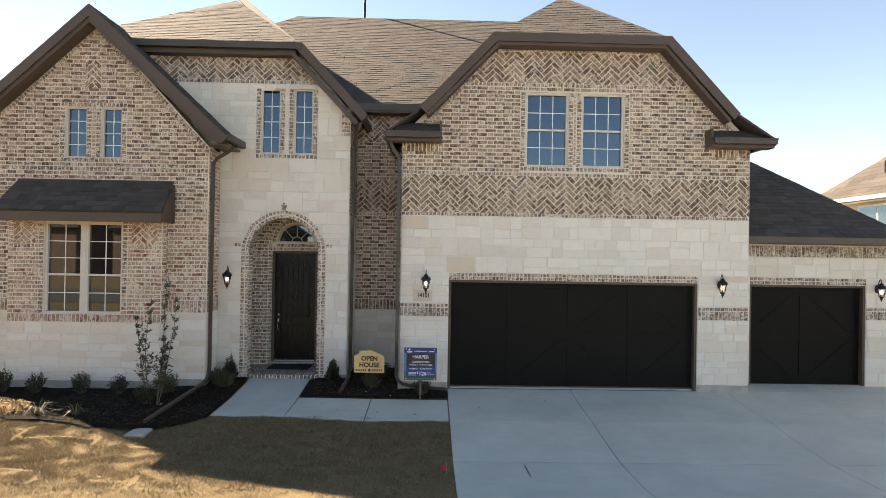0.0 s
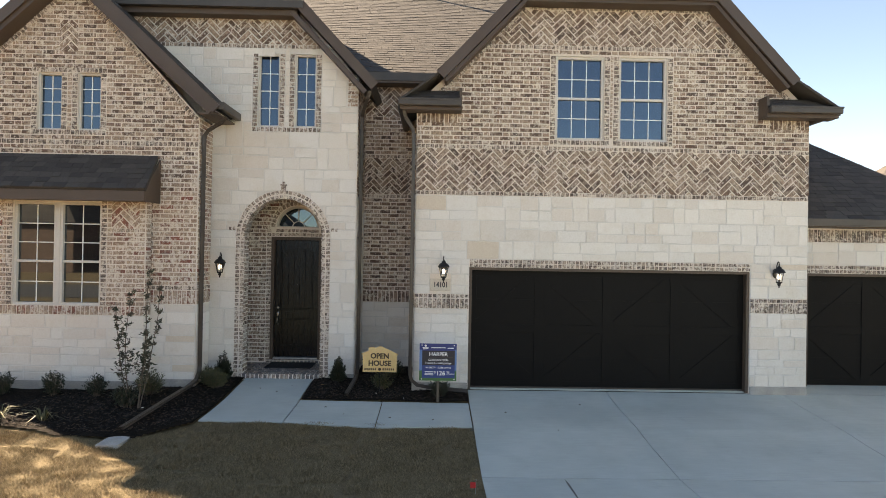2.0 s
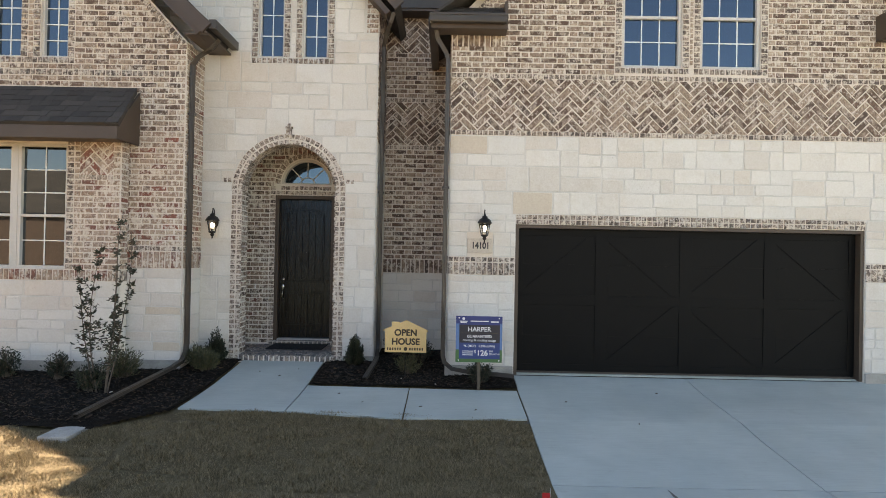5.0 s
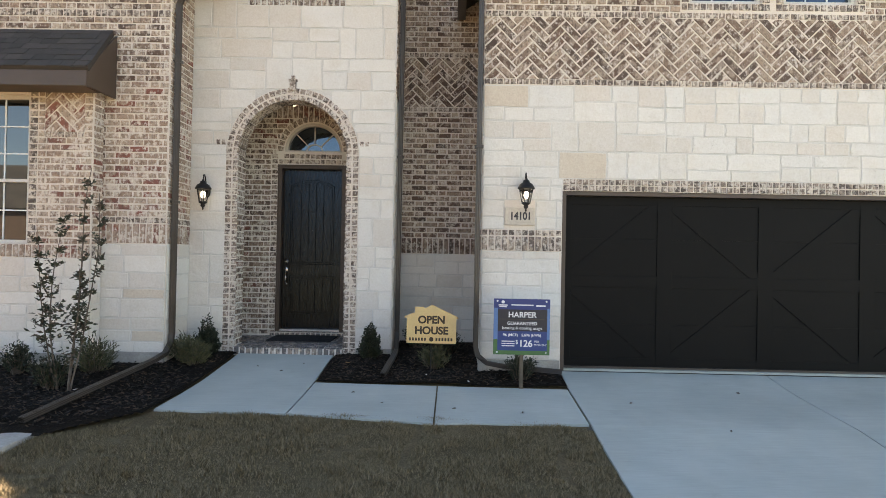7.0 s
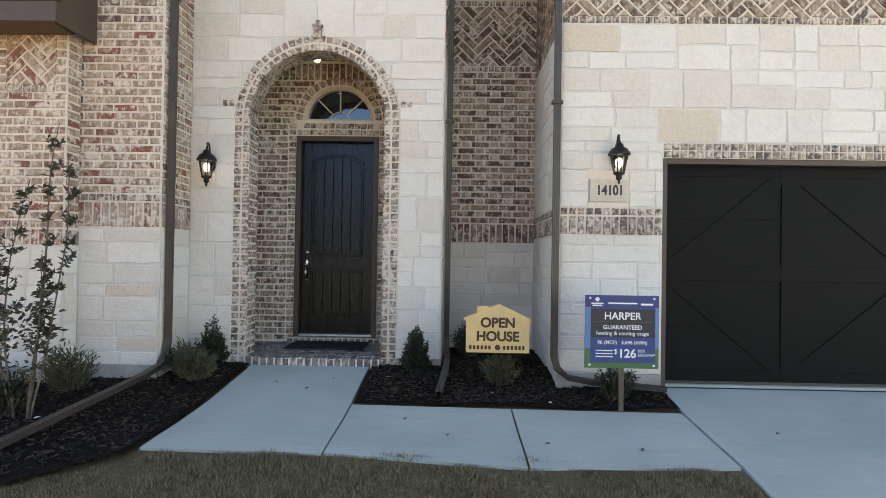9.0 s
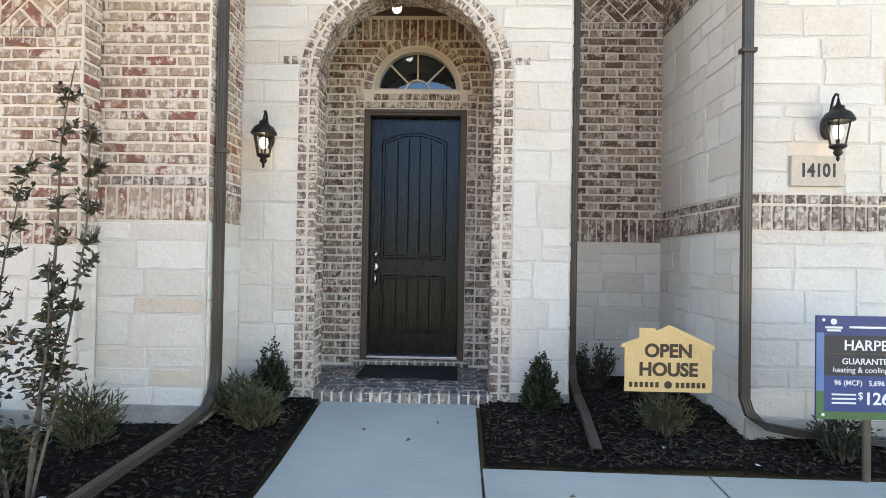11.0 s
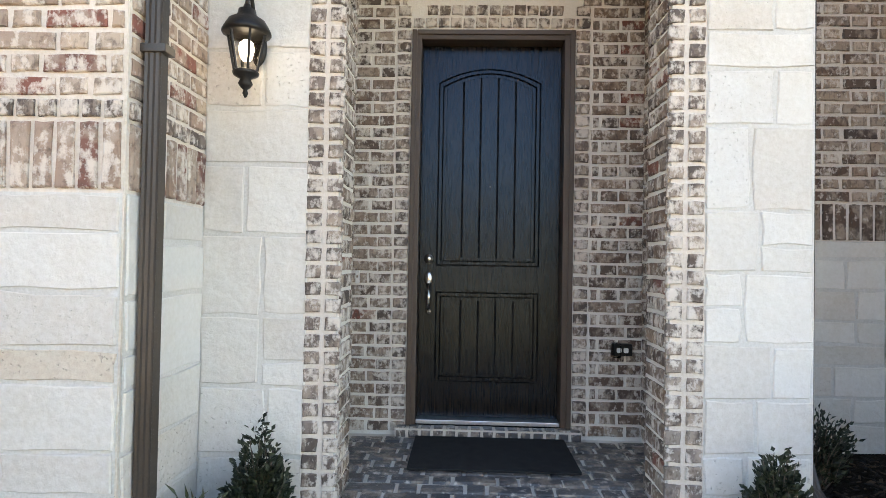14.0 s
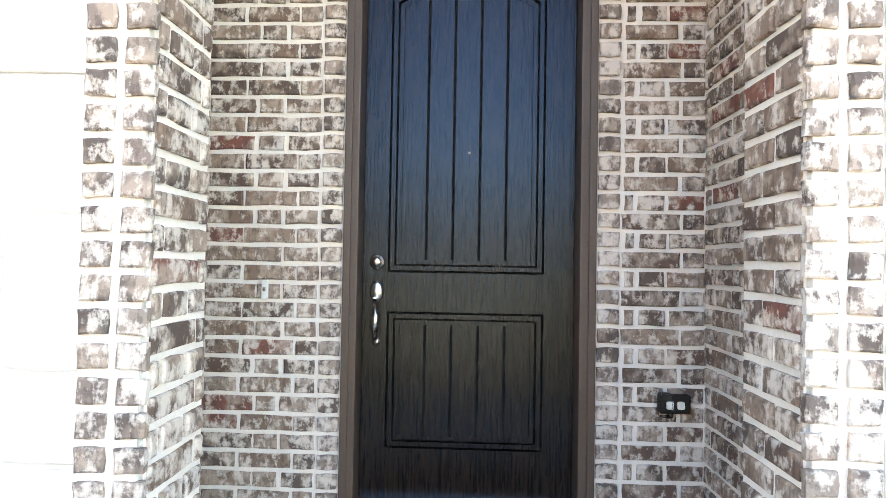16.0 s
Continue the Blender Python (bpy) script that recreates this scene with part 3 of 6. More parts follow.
def masonry(wall, plane, brick=(), head=(), stone=(), limits=(300, 300, 300), near=DOOR_SPOT, mats=(M_BRICK, M_PALE), ends=M_ENDS):
    if brick:
        short = lambda p: max(q[0] for q in p) - min(q[0] for q in p) < 0.135 and max(q[1] for q in p) - min(q[1] for q in p) < 0.1
        lay_pieces(wall, plane, [p for p in brick if not short(p)], "brick", mats[0], BH, BC, BJ, near, limits[0] * 2 // 3)
        lay_pieces(wall, plane, [p for p in brick if short(p)], "brick", mats[1], BH, BC, BJ, near, limits[0] // 3)
    if head:
        lay_pieces(wall, plane, list(head), "brick", ends, BH + 0.004, 0.005, 0.0035, near, limits[1])
    if stone:
        bed_v, bed_f = [], []
        for p in stone:
            k_ = len(bed_v)
            bed_v += [plane(u, v, 0.0025) for u, v in p.cell]
            bed_f.append((k_, k_ + 1, k_ + 2, k_ + 3))
        mesh_thing("stone_bedding", bed_v, bed_f, M_STONE_JOINT, wall)["kind"] = "stuff"
        lay_pieces(wall, plane, list(stone), "stone", M_STONE, SH, SC, SJ, near, limits[2])


def backing(name, polys, plane, thick, label, joint=M_MORTAR, split=None):
    w = plate(name, polys, plane, -thick, 0.0, joint)
    return tagged(w, label, "", "", "structure")


def windowed(holes, margin=0.1):
    return [(a - margin, b + margin, c, d) for a, b, c, d in holes]


# garage front
PG = FRONT(11.58)
GD = (0.37, 5.30, 0.0, 2.11)
GW = [(1.83, 2.68, 4.36, 5.83), (2.94, 3.79, 4.36, 5.83)]
g_out = [(-0.58, -0.1), (0.37, -0.1), (0.37, 2.11), (5.30, 2.11), (5.30, -0.1), (6.31, -0.1), (6.31, 4.95), (5.95, 5.3), (4.52, 6.78), (1.2, 6.78), (-0.22, 5.3), (-0.58, 4.95)]
wall_garage = backing("wall_garage", [g_out] + [rect(*w) for w in GW], PG, 0.24, "cream limestone and tumbled brick garage front", M_MORTAR)
gl = lambda z: -0.58 if z < 4.95 else -0.34 + (z - 5.0) * 1.0
gr = lambda z: 6.31 if z < 4.95 else 6.09 - (z - 5.0) * 0.98
g_stone = stretches(const(-0.58), const(6.31), [(0.37, 5.30, 0, 2.25), (-0.6, 0.37, 1.38, 1.64), (5.3, 6.4, 1.38, 1.64), (-0.315, 0.05, 1.685, 1.905)])
st = list(ashlar(g_stone, 0.1, 1.38, 11)) + list(ashlar(g_stone, 1.64, 2.25, 12)) + list(ashlar(g_stone, 2.25, 3.355, 13))
hd = []
for a, b in ((-0.58, 0.37), (5.3, 6.31)):
    hd += list(uprights(a, b, 1.565, 1.64)) + list(uprights(a, b, 1.38, 1.565, 0.082))
hd += list(uprights(0.37, 5.3, 2.18, 2.25)) + list(uprights(0.37, 5.3, 2.11, 2.18))
hd += list(uprights(-0.58, 6.31, 3.36, 3.435)) + list(uprights(-0.58, 6.31, 4.17, 4.245)) + list(uprights(gl(6.0), gr(6.0), 5.93, 6.01))
for a, b, c, d in GW:
    hd += list(stack(a - 0.1, a, c, d)) + list(stack(b, b + 0.1, c, d)) + list(uprights(a - 0.1, b + 0.1, c - 0.09, c))
br = list(running(stretches(gl, gr, windowed(GW) + [(1.73, 3.89, 4.27, 4.36), (-0.6, 0.12, 4.6, 4.8), (5.6, 6.4, 4.6, 4.8)]), 4.245, 5.93))
br += list(herringbone(rect(-0.58, 6.31, 3.435, 4.17))) + list(herringbone([(gl(6.0), 6.01), (gr(6.0), 6.01), (gr(6.62), 6.62), (gl(6.62), 6.62)]))
hd += list(headers_along((-0.36, 5.04), (1.24, 6.68), 0.11)) + list(headers_along((4.48, 6.68), (6.1, 5.04), 0.11))
br += list(uprights(-0.58, 0.12, 4.6, 4.8)) + list(uprights(5.6, 6.31, 4.6, 4.8))
hd += list(uprights(gl(6.68), gr(6.68), 6.62, 6.7))
masonry(wall_garage, PG, br, hd, st, (150, 300, 300))
# garage flanks
PGL = FACE_LEFT(-0.584)
wall_garage_left = backing("wall_garage_left", [rect(-13.33, -11.60, -0.1, 4.95)], PGL, 0.24, "limestone and brick side wall of the garage")
s = stretches(const(-13.33), const(-11.60), [])
masonry(wall_garage_left, PGL, list(running(s, 3.43, 4.95)), list(uprights(-13.33, -11.60, 1.38, 1.565, 0.082)) + list(uprights(-13.33, -11.60, 1.565, 1.64)) + list(uprights(-13.33, -11.60, 3.36, 3.43)),
        list(ashlar(s, 0.02, 1.38, 21)) + list(ashlar(s, 1.64, 3.355, 22)), (60, 80, 120))
backing("wall_garage_right", [rect(11.82, 16.0, -0.1, 4.95)], FACE_RIGHT(6.31), 0.24, "brick side wall of the garage")

# third bay
PT = FRONT(12.05)
TD = (6.60, 9.04, 0.0, 2.09)
wall_bay = backing("wall_bay", [[(6.31, -0.1), (6.60, -0.1), (6.60, 2.09), (9.04, 2.09), (9.04, -0.1), (9.75, -0.1), (9.75, 3.0), (6.31, 3.0)]], PT, 0.24, "limestone front wall of the single garage bay")
t_sp = stretches(const(6.31), const(9.75), [(6.6, 9.04, 0, 2.24), (9.04, 9.8, 1.38, 1.64), (6.3, 6.6, 1.38, 1.64)])
masonry(wall_bay, PT, (), list(uprights(6.31, 9.75, 2.66, 2.9, 0.08)) + list(uprights(6.6, 9.04, 2.165, 2.24)) + list(uprights(6.6, 9.04, 2.09, 2.165)) + list(uprights(9.04, 9.75, 1.38, 1.565, 0.082)) + list(uprights(9.04, 9.75, 1.565, 1.64)),
        list(ashlar(t_sp, 0.1, 1.38, 31)) + list(ashlar(t_sp, 1.64, 2.24, 32)) + list(ashlar(t_sp, 2.24, 2.66, 33)), (0, 60, 60))

# left wing
PL = FRONT(11.56)
LW = [(-7.11, -6.70, 4.36, 5.34), (-6.42, -6.03, 4.36, 5.34)]
WX0, WX1, APEX = -9.0, -4.34, -6.53
l_out = [(WX0, -0.1), (WX1, -0.1), (WX1, 4.62), (APEX, 7.0), (WX0, 4.62)]
wall_wing = backing("wall_wing", [l_out] + [rect(*w) for w in LW], PL, 0.24, "tumbled brick gable wall on a limestone base")
ll = lambda z: WX0 if z < 4.5 else APEX - (6.82 - z) / 0.96
lr = lambda z: WX1 if z < 4.5 else APEX + (6.82 - z) / 1.04
l_sp = stretches(ll, lr, windowed(LW) + [(-7.21, -5.93, 4.27, 4.36), (-7.21, -5.93, 5.34, 5.43), (-6.74, -6.44, 5.7, 6.25)])
hd = list(uprights(WX0, WX1, 1.63, 1.705)) + list(uprights(WX0, WX1, 4.1, 4.19)) + list(uprights(-7.21, -5.93, 4.27, 4.36)) + list(uprights(-7.21, -5.93, 5.34, 5.43))
for a, b, c, d in LW:
    hd += list(stack(a - 0.1, a, c, d)) + list(stack(b, b + 0.1, c, d))
hd += list(headers_along((APEX, 6.96), (WX1, 4.6), 0.11)) + list(headers_along((WX0, 4.6), (APEX, 6.96), 0.11))
br = list(uprights(WX0, WX1, 1.385, 1.63, 0.08)) + list(running(l_sp, 1.705, 4.1)) + list(running(l_sp, 4.19, 6.8)) + list(herringbone(rect(-6.74, -6.44, 5.7, 6.25)))
br = [p for p in br if not (max(q[0] for q in p) < -5.15 and -8.0 < min(q[0] for q in p) and max(q[1] for q in p) < 3.1)]
st = list(ashlar(stretches(const(-5.12), const(WX1), []), 0.02, 1.38, 41)) + list(ashlar(stretches(const(WX0), const(-8.0), []), 0.02, 1.38, 42))
low = lambda p: min(q[1] for q in p) < 3.3 and min(q[0] for q in p) > -5.16
masonry(wall_wing, PL, [p for p in br if low(p)], (), (), (200, 0, 0), DOOR_SPOT, (M_BAYBRICK, M_PALE))
masonry(wall_wing, PL, [p for p in br if not low(p)], hd, st, (100, 120, 100))
# window bay
PB = FRONT(11.35)
BW = (-7.33, -5.86, 1.36, 3.10)
BX0, BX1 = -8.0, -5.12
wall_window_bay = backing("wall_window_bay", [rect(BX0, BX1, -0.1, 3.45), rect(*BW)], PB, 0.208, "brick window bay on a limestone base")
b_sp = stretches(const(BX0), const(BX1), [(BW[0] - 0.1, BW[1] + 0.1, 1.36, 3.2), (BW[1] + 0.18, BX1 - 0.1, 2.6, 3.15), (BX0 + 0.1, BW[0] - 0.18, 2.6, 3.15)])
hd = list(stack(BW[0] - 0.1, BW[0], 1.36, 3.15)) + list(stack(BW[1], BW[1] + 0.1, 1.36, 3.15)) + list(uprights(BW[1] + 0.18, BX1 - 0.1, 2.6, 2.67)) + list(uprights(BX0 + 0.1, BW[0] - 0.18, 2.6, 2.67))
br = list(running(b_sp, 1.36, 3.15)) + list(uprights(BX0, BX1, 1.2, 1.36)) + list(herringbone(rect(BW[1] + 0.18, BX1 - 0.1, 2.67, 3.15))) + list(herringbone(rect(BX0 + 0.1, BW[0] - 0.18, 2.67, 3.15)))
masonry(wall_window_bay, PB, br, hd, list(ashlar(stretches(const(BX0), const(BX1), []), 0.05, 1.2, 43)), (120, 80, 80), DOOR_SPOT, (M_BAYBRICK, M_PALE))
PBS = FACE_RIGHT(BX1 + 0.004)
wall_bay_side = backing("wall_window_bay_side", [rect(11.353, 11.556, -0.1, 3.4)], PBS, 0.1, "brick side of the window bay")
masonry(wall_bay_side, PBS, list(running(stretches(const(11.36), const(11.555), []), 1.36, 3.15)), list(uprights(11.36, 11.555, 1.2, 1.36)), list(ashlar(stretches(const(11.36), const(11.555), []), 0.05, 1.2, 44)), (60, 20, 20), DOOR_SPOT, (M_BAYBRICK, M_PALE))
# wing flank beside the entry
PWR = FACE_RIGHT(WX1 + 0.004)
wall_wing_right = backing("wall_wing_right", [rect(11.563, 12.17, -0.1, 4.6)], PWR, 0.2, "brick and limestone flank beside the entry")
s = stretches(const(11.57), const(12.165), [])
masonry(wall_wing_right, PWR, list(running(s, 1.705, 4.6)) + list(uprights(11.57, 12.165, 1.385, 1.63, 0.08)), list(uprights(11.57, 12.165, 1.63, 1.705)), list(ashlar(s, 0.05, 1.38, 45)), (160, 20, 30), DOOR_SPOT, (M_BAYBRICK, M_PALE))
backing("wall_wing_left", [rect(-18.0, -11.60, -0.1, 4.6)], FACE_LEFT(WX0), 0.2, "brick side wall of the wing")

# entry front
PC = FRONT(12.17)
RD = 12.46  # back of the arch reveal
CX0, CX1 = -4.34, -1.69
CW = [(-3.52, -3.13, 4.61, 5.95), (-2.85, -2.46, 4.61, 5.95)]
AX, AR, AZ = -3.014, 0.718, 2.585
arch = [(AX + AR * math.cos(a), AZ + AR * math.sin(a)) for a in [math.pi * k / 24 for k in range(25)]]
c_out = [(CX0, -0.1), (AX - AR, -0.1)] + arch[::-1] + [(AX + AR, -0.1), (CX1, -0.1), (CX1, 5.5), (-2.72, 6.72), (-7.0, 6.72), (-7.0, 4.7), (CX0, 4.7)]
wall_entry = backing("wall_entry", [c_out] + [rect(*w) for w in CW], PC, RD - 12.17, "cream limestone entry wall with a brick-edged arch", M_STONE_JOINT)


def c_spans(z):
    out = stretches(lambda zz: CX0 if zz < 4.68 else -5.6, lambda zz: CX1 if zz < 5.0 else min(-1.9, -2.75 + (6.65 - zz) * 0.96), windowed(CW) + [(-3.62, -2.36, 4.5, 4.61)])(z)
    half = AR + 0.142 if z < AZ else (math.sqrt(max(0.0, (AR + 0.142) ** 2 - (z - AZ) ** 2)))
    if z < AZ + AR + 0.142:
        out = [q for a, b in out for q in ((a, min(b, AX - half)), (max(a, AX + half), b)) if q[1] - q[0] > 0.03]
    return out


cr = lambda z: CX1 if z < 5.3 else -2.88 + (6.72 - z) * 0.9
st = list(ashlar(stretches(const(CX0), const(AX - AR - 0.128), []), 0.02, 2.56, 53)) + list(ashlar(stretches(const(AX + AR + 0.142), const(CX1), []), 0.02, 2.56, 54))
st += list(ashlar(c_spans, 2.56, 3.42, 51)) + list(ashlar(c_spans, 3.42, 4.69, 52)) + list(ashlar(c_spans, 4.69, 6.04, 55))
arch_ends, hd = [], []
for a, b in ((-0.026, 0.058), (0.064, 0.148)):
    arch_ends += list(stack(AX - AR - b, AX - AR - a, 0.02, AZ)) + list(stack(AX + AR + a, AX + AR + b, 0.02, AZ)) + list(arch_ring(AX, AZ, AR + a, AR + b))
for a, b, c, d in CW:
    hd += list(stack(a - 0.1, a, c, d)) + list(stack(b, b + 0.1, c, d))
hd += list(uprights(-3.62, -2.36, 4.51, 4.605)) + list(uprights(-6.9, cr(6.1), 6.04, 6.12)) + list(uprights(-6.9, cr(6.66), 6.58, 6.66))
hd += list(headers_along((-2.76, 6.66), (CX1, 5.46), 0.11))
hd += list(uprights(AX - AR - 0.28, AX - AR - 0.146, 2.69, 2.77)) + list(uprights(AX + AR + 0.146, AX + AR + 0.28, 2.69, 2.77))
br = list(herringbone([(-6.9, 6.12), (cr(6.12), 6.12), (cr(6.58), 6.58), (-6.9, 6.58)]))
br += list(running(stretches(lambda z: min(-1.9, -2.75 + (6.65 - z) * 0.96) + 0.02, cr, []), 5.0, 6.04))
masonry(wall_entry, PC, br, hd, st, (0, 60, 240))
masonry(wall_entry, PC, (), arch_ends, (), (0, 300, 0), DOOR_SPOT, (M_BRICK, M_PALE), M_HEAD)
# lime bed under the brick edging of the arch
edge_ = lambda r_: [(AX - r_, -0.05)] + [(AX - r_ * math.cos(math.pi * k / 24), AZ + r_ * math.sin(math.pi * k / 24)) for k in range(25)] + [(AX + r_, -0.05)]
plate("mortar_bed", [edge_(AR + 0.146) + edge_(AR + 0.002)[::-1]], PC, 0.0005, 0.005, M_MORTAR, wall_entry)
# keystone crest over the arch
kb = bmesh.new()
for x0, x1, z0, z1, d in ((-3.06, -2.98, 3.41, 3.53, 0.05), (-3.075, -2.965, 3.52, 3.555, 0.045), (-3.045, -2.995, 3.555, 3.6, 0.04)):
    add_box(kb, x0, x1, 12.17 - d, 12.18, z0, z1, 0.008)
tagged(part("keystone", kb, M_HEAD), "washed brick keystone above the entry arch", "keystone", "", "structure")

# porch: reveals, sides, back, ceiling, floor
for plane, name, x in ((FACE_RIGHT(AX - AR + 0.005), "porch_reveal_left", 1), (FACE_LEFT(AX + AR - 0.005), "porch_reveal_right", -1)):
    w = backing(name, [rect(*((12.185, RD) if x > 0 else (-RD, -12.185)), 0.0, AZ)], plane, 0.012, "washed brick reveal of the porch arch", M_LIME)
    a, b = (12.18, RD) if x > 0 else (-RD, -12.18)
    masonry(w, plane, list(running(stretches(const(a), const(b), []), 0.1, AZ)), (), (), (150, 0, 0), (-3.0, 12.2, 1.0), (M_WASHED, M_SHORT))
# soffit of the arch in brick ends
sv, sf = [], []
k = 30
for i in range(k):
    for j, (y0, y1) in enumerate(((12.175, 12.31), (12.32, RD - 0.01))):
        a0, a1 = math.pi * (i + 0.06) / k, math.pi * (i + 0.94) / k
        base = len(sv)
        for r_ in (AR + 0.002, AR - 0.012):
            sv += [(AX + r_ * math.cos(a), y, AZ + r_ * math.sin(a)) for a, y in ((a0, y0), (a1, y0), (a1, y1), (a0, y1))]
        sf += [(base + 4, base + 5, base + 6, base + 7)] + [(base + q, base + (q + 1) % 4, base + 4 + (q + 1) % 4, base + 4 + q) for q in range(4)]
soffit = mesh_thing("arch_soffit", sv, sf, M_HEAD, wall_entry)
soffit["kind"] = "stuff"
PXL, PXR, PY = -4.1, -2.075, 13.28
for plane, name, sgn in ((FACE_RIGHT(PXL), "porch_side_left", 1), (FACE_LEFT(PXR), "porch_side_right", -1)):
    a, b = (RD, PY) if sgn > 0 else (-PY, -RD)
    w = backing(name, [rect(a, b, 0.0, 3.55)], plane, 0.15, "tumbled brick side wall of the porch", M_LIME)
    masonry(w, plane, list(running(stretches(const(a), const(b), []), 0.1, 3.5)), (), (), (300, 0, 0), (-3.0, 12.9, 1.2), (M_WASHED, M_SHORT))
PD = FRONT(PY)
DX0, DX1, DZ0, DZ1 = -3.525, -2.51, 0.15, 2.615
FX, FZ, FR = -3.01, 2.81, 0.43
fan = [(FX + FR * math.cos(a), FZ + FR * math.sin(a)) for a in [math.pi * k / 20 for k in range(21)]]
p_out = [(PXL, 0.0), (DX0, 0.0), (DX0, DZ1), (DX1, DZ1), (DX1, 0.0), (PXR, 0.0), (PXR, 3.55), (PXL, 3.55)]
wall_porch = backing("wall_porch", [p_out, fan], PD, 0.24, "tumbled brick wall around the front door", M_LIME)


def p_spans(z):
    out = stretches(const(PXL), const(PXR), [(DX0 - 0.1, DX1 + 0.1, 0, DZ1 + 0.16)])(z)
    if z >= FZ - 0.02 and z < FZ + FR + 0.11:
        half = math.sqrt(max(0.0, (FR + 0.11) ** 2 - max(0.0, z - FZ) ** 2))
        out = [q for a, b in out for q in ((a, min(b, FX - half)), (max(a, FX + half), b)) if q[1] - q[0] > 0.03]
    return out


hd = list(stack(DX0 - 0.1, DX0, 0.1, DZ1 + 0.16)) + list(stack(DX1, DX1 + 0.1, 0.1, DZ1 + 0.16)) + list(uprights(DX0, DX1, DZ1 + 0.01, DZ1 + 0.085)) + list(uprights(FX - FR, FX + FR, DZ1 + 0.09, DZ1 + 0.165, 0.075)) + list(arch_ring(FX, FZ, FR + 0.01, FR + 0.11))
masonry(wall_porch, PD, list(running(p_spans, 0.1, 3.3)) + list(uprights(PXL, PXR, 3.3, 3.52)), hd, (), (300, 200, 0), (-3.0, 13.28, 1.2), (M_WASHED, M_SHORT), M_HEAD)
tagged(part("ceiling", box(PXL - 0.1, PXR + 0.1, RD, PY + 0.05, 3.55, 3.62), M_TRIM), "brown painted porch ceiling", "", "", "structure")
porch = tagged(part("porch_floor", box(AX - AR + 0.02, AX + AR - 0.02, 12.11, PY + 0.02, -0.1, 0.085), M_LIME), "brick paved porch floor with a low step", "", "", "structure")
tagged(part("porch_floor_wide", box(PXL, PXR, RD, PY + 0.02, -0.1, 0.084), M_LIME), "mortar bed of the porch floor", "", "", "structure")

# nook between entry and garage
PN = FRONT(13.33)
wall_nook = backing("wall_nook", [rect(CX1, -0.58, -0.1, 6.0)], PN, 0.24, "tumbled brick wall of the shaded recess")
s = stretches(const(CX1), const(-0.58), [])
masonry(wall_nook, PN, list(running(s, 1.57, 3.44)) + list(uprights(CX1, -0.58, 1.33, 1.57, 0.08)) + list(herringbone(rect(CX1, -0.58, 3.52, 4.25))) + list(running(s, 4.33, 5.1)) + list(herringbone(rect(CX1, -0.58, 5.1, 5.75))),
        list(uprights(CX1, -0.58, 3.44, 3.52)) + list(uprights(CX1, -0.58, 4.25, 4.33)), list(ashlar(s, 0.02, 1.33, 61)), (200, 30, 60))
PCR = FACE_RIGHT(CX1 + 0.004)
wall_entry_right = backing("wall_entry_right", [rect(12.2, 13.33, -0.1, 5.6)], PCR, 0.2, "limestone return of the entry wall")
s = stretches(const(12.19), const(13.32), [])
masonry(wall_entry_right, PCR, list(running(s, 3.36, 5.5)), (), list(ashlar(s, 0.02, 3.36, 62)), (0, 0, 60))
# unseen back walls that close the house
for x0, x1, y0, y1, z1 in ((-9.0, 6.3, 23.8, 24.0, 5.4), (-9.0, -8.8, 18.0, 24.0, 5.4), (6.1, 6.3, 16.0, 24.0, 4.9)):
    tagged(part("wall_back", box(x0, x1, y0, y1, -0.1, z1), M_MORTAR), "plain rear wall of the house", "", "", "structure")


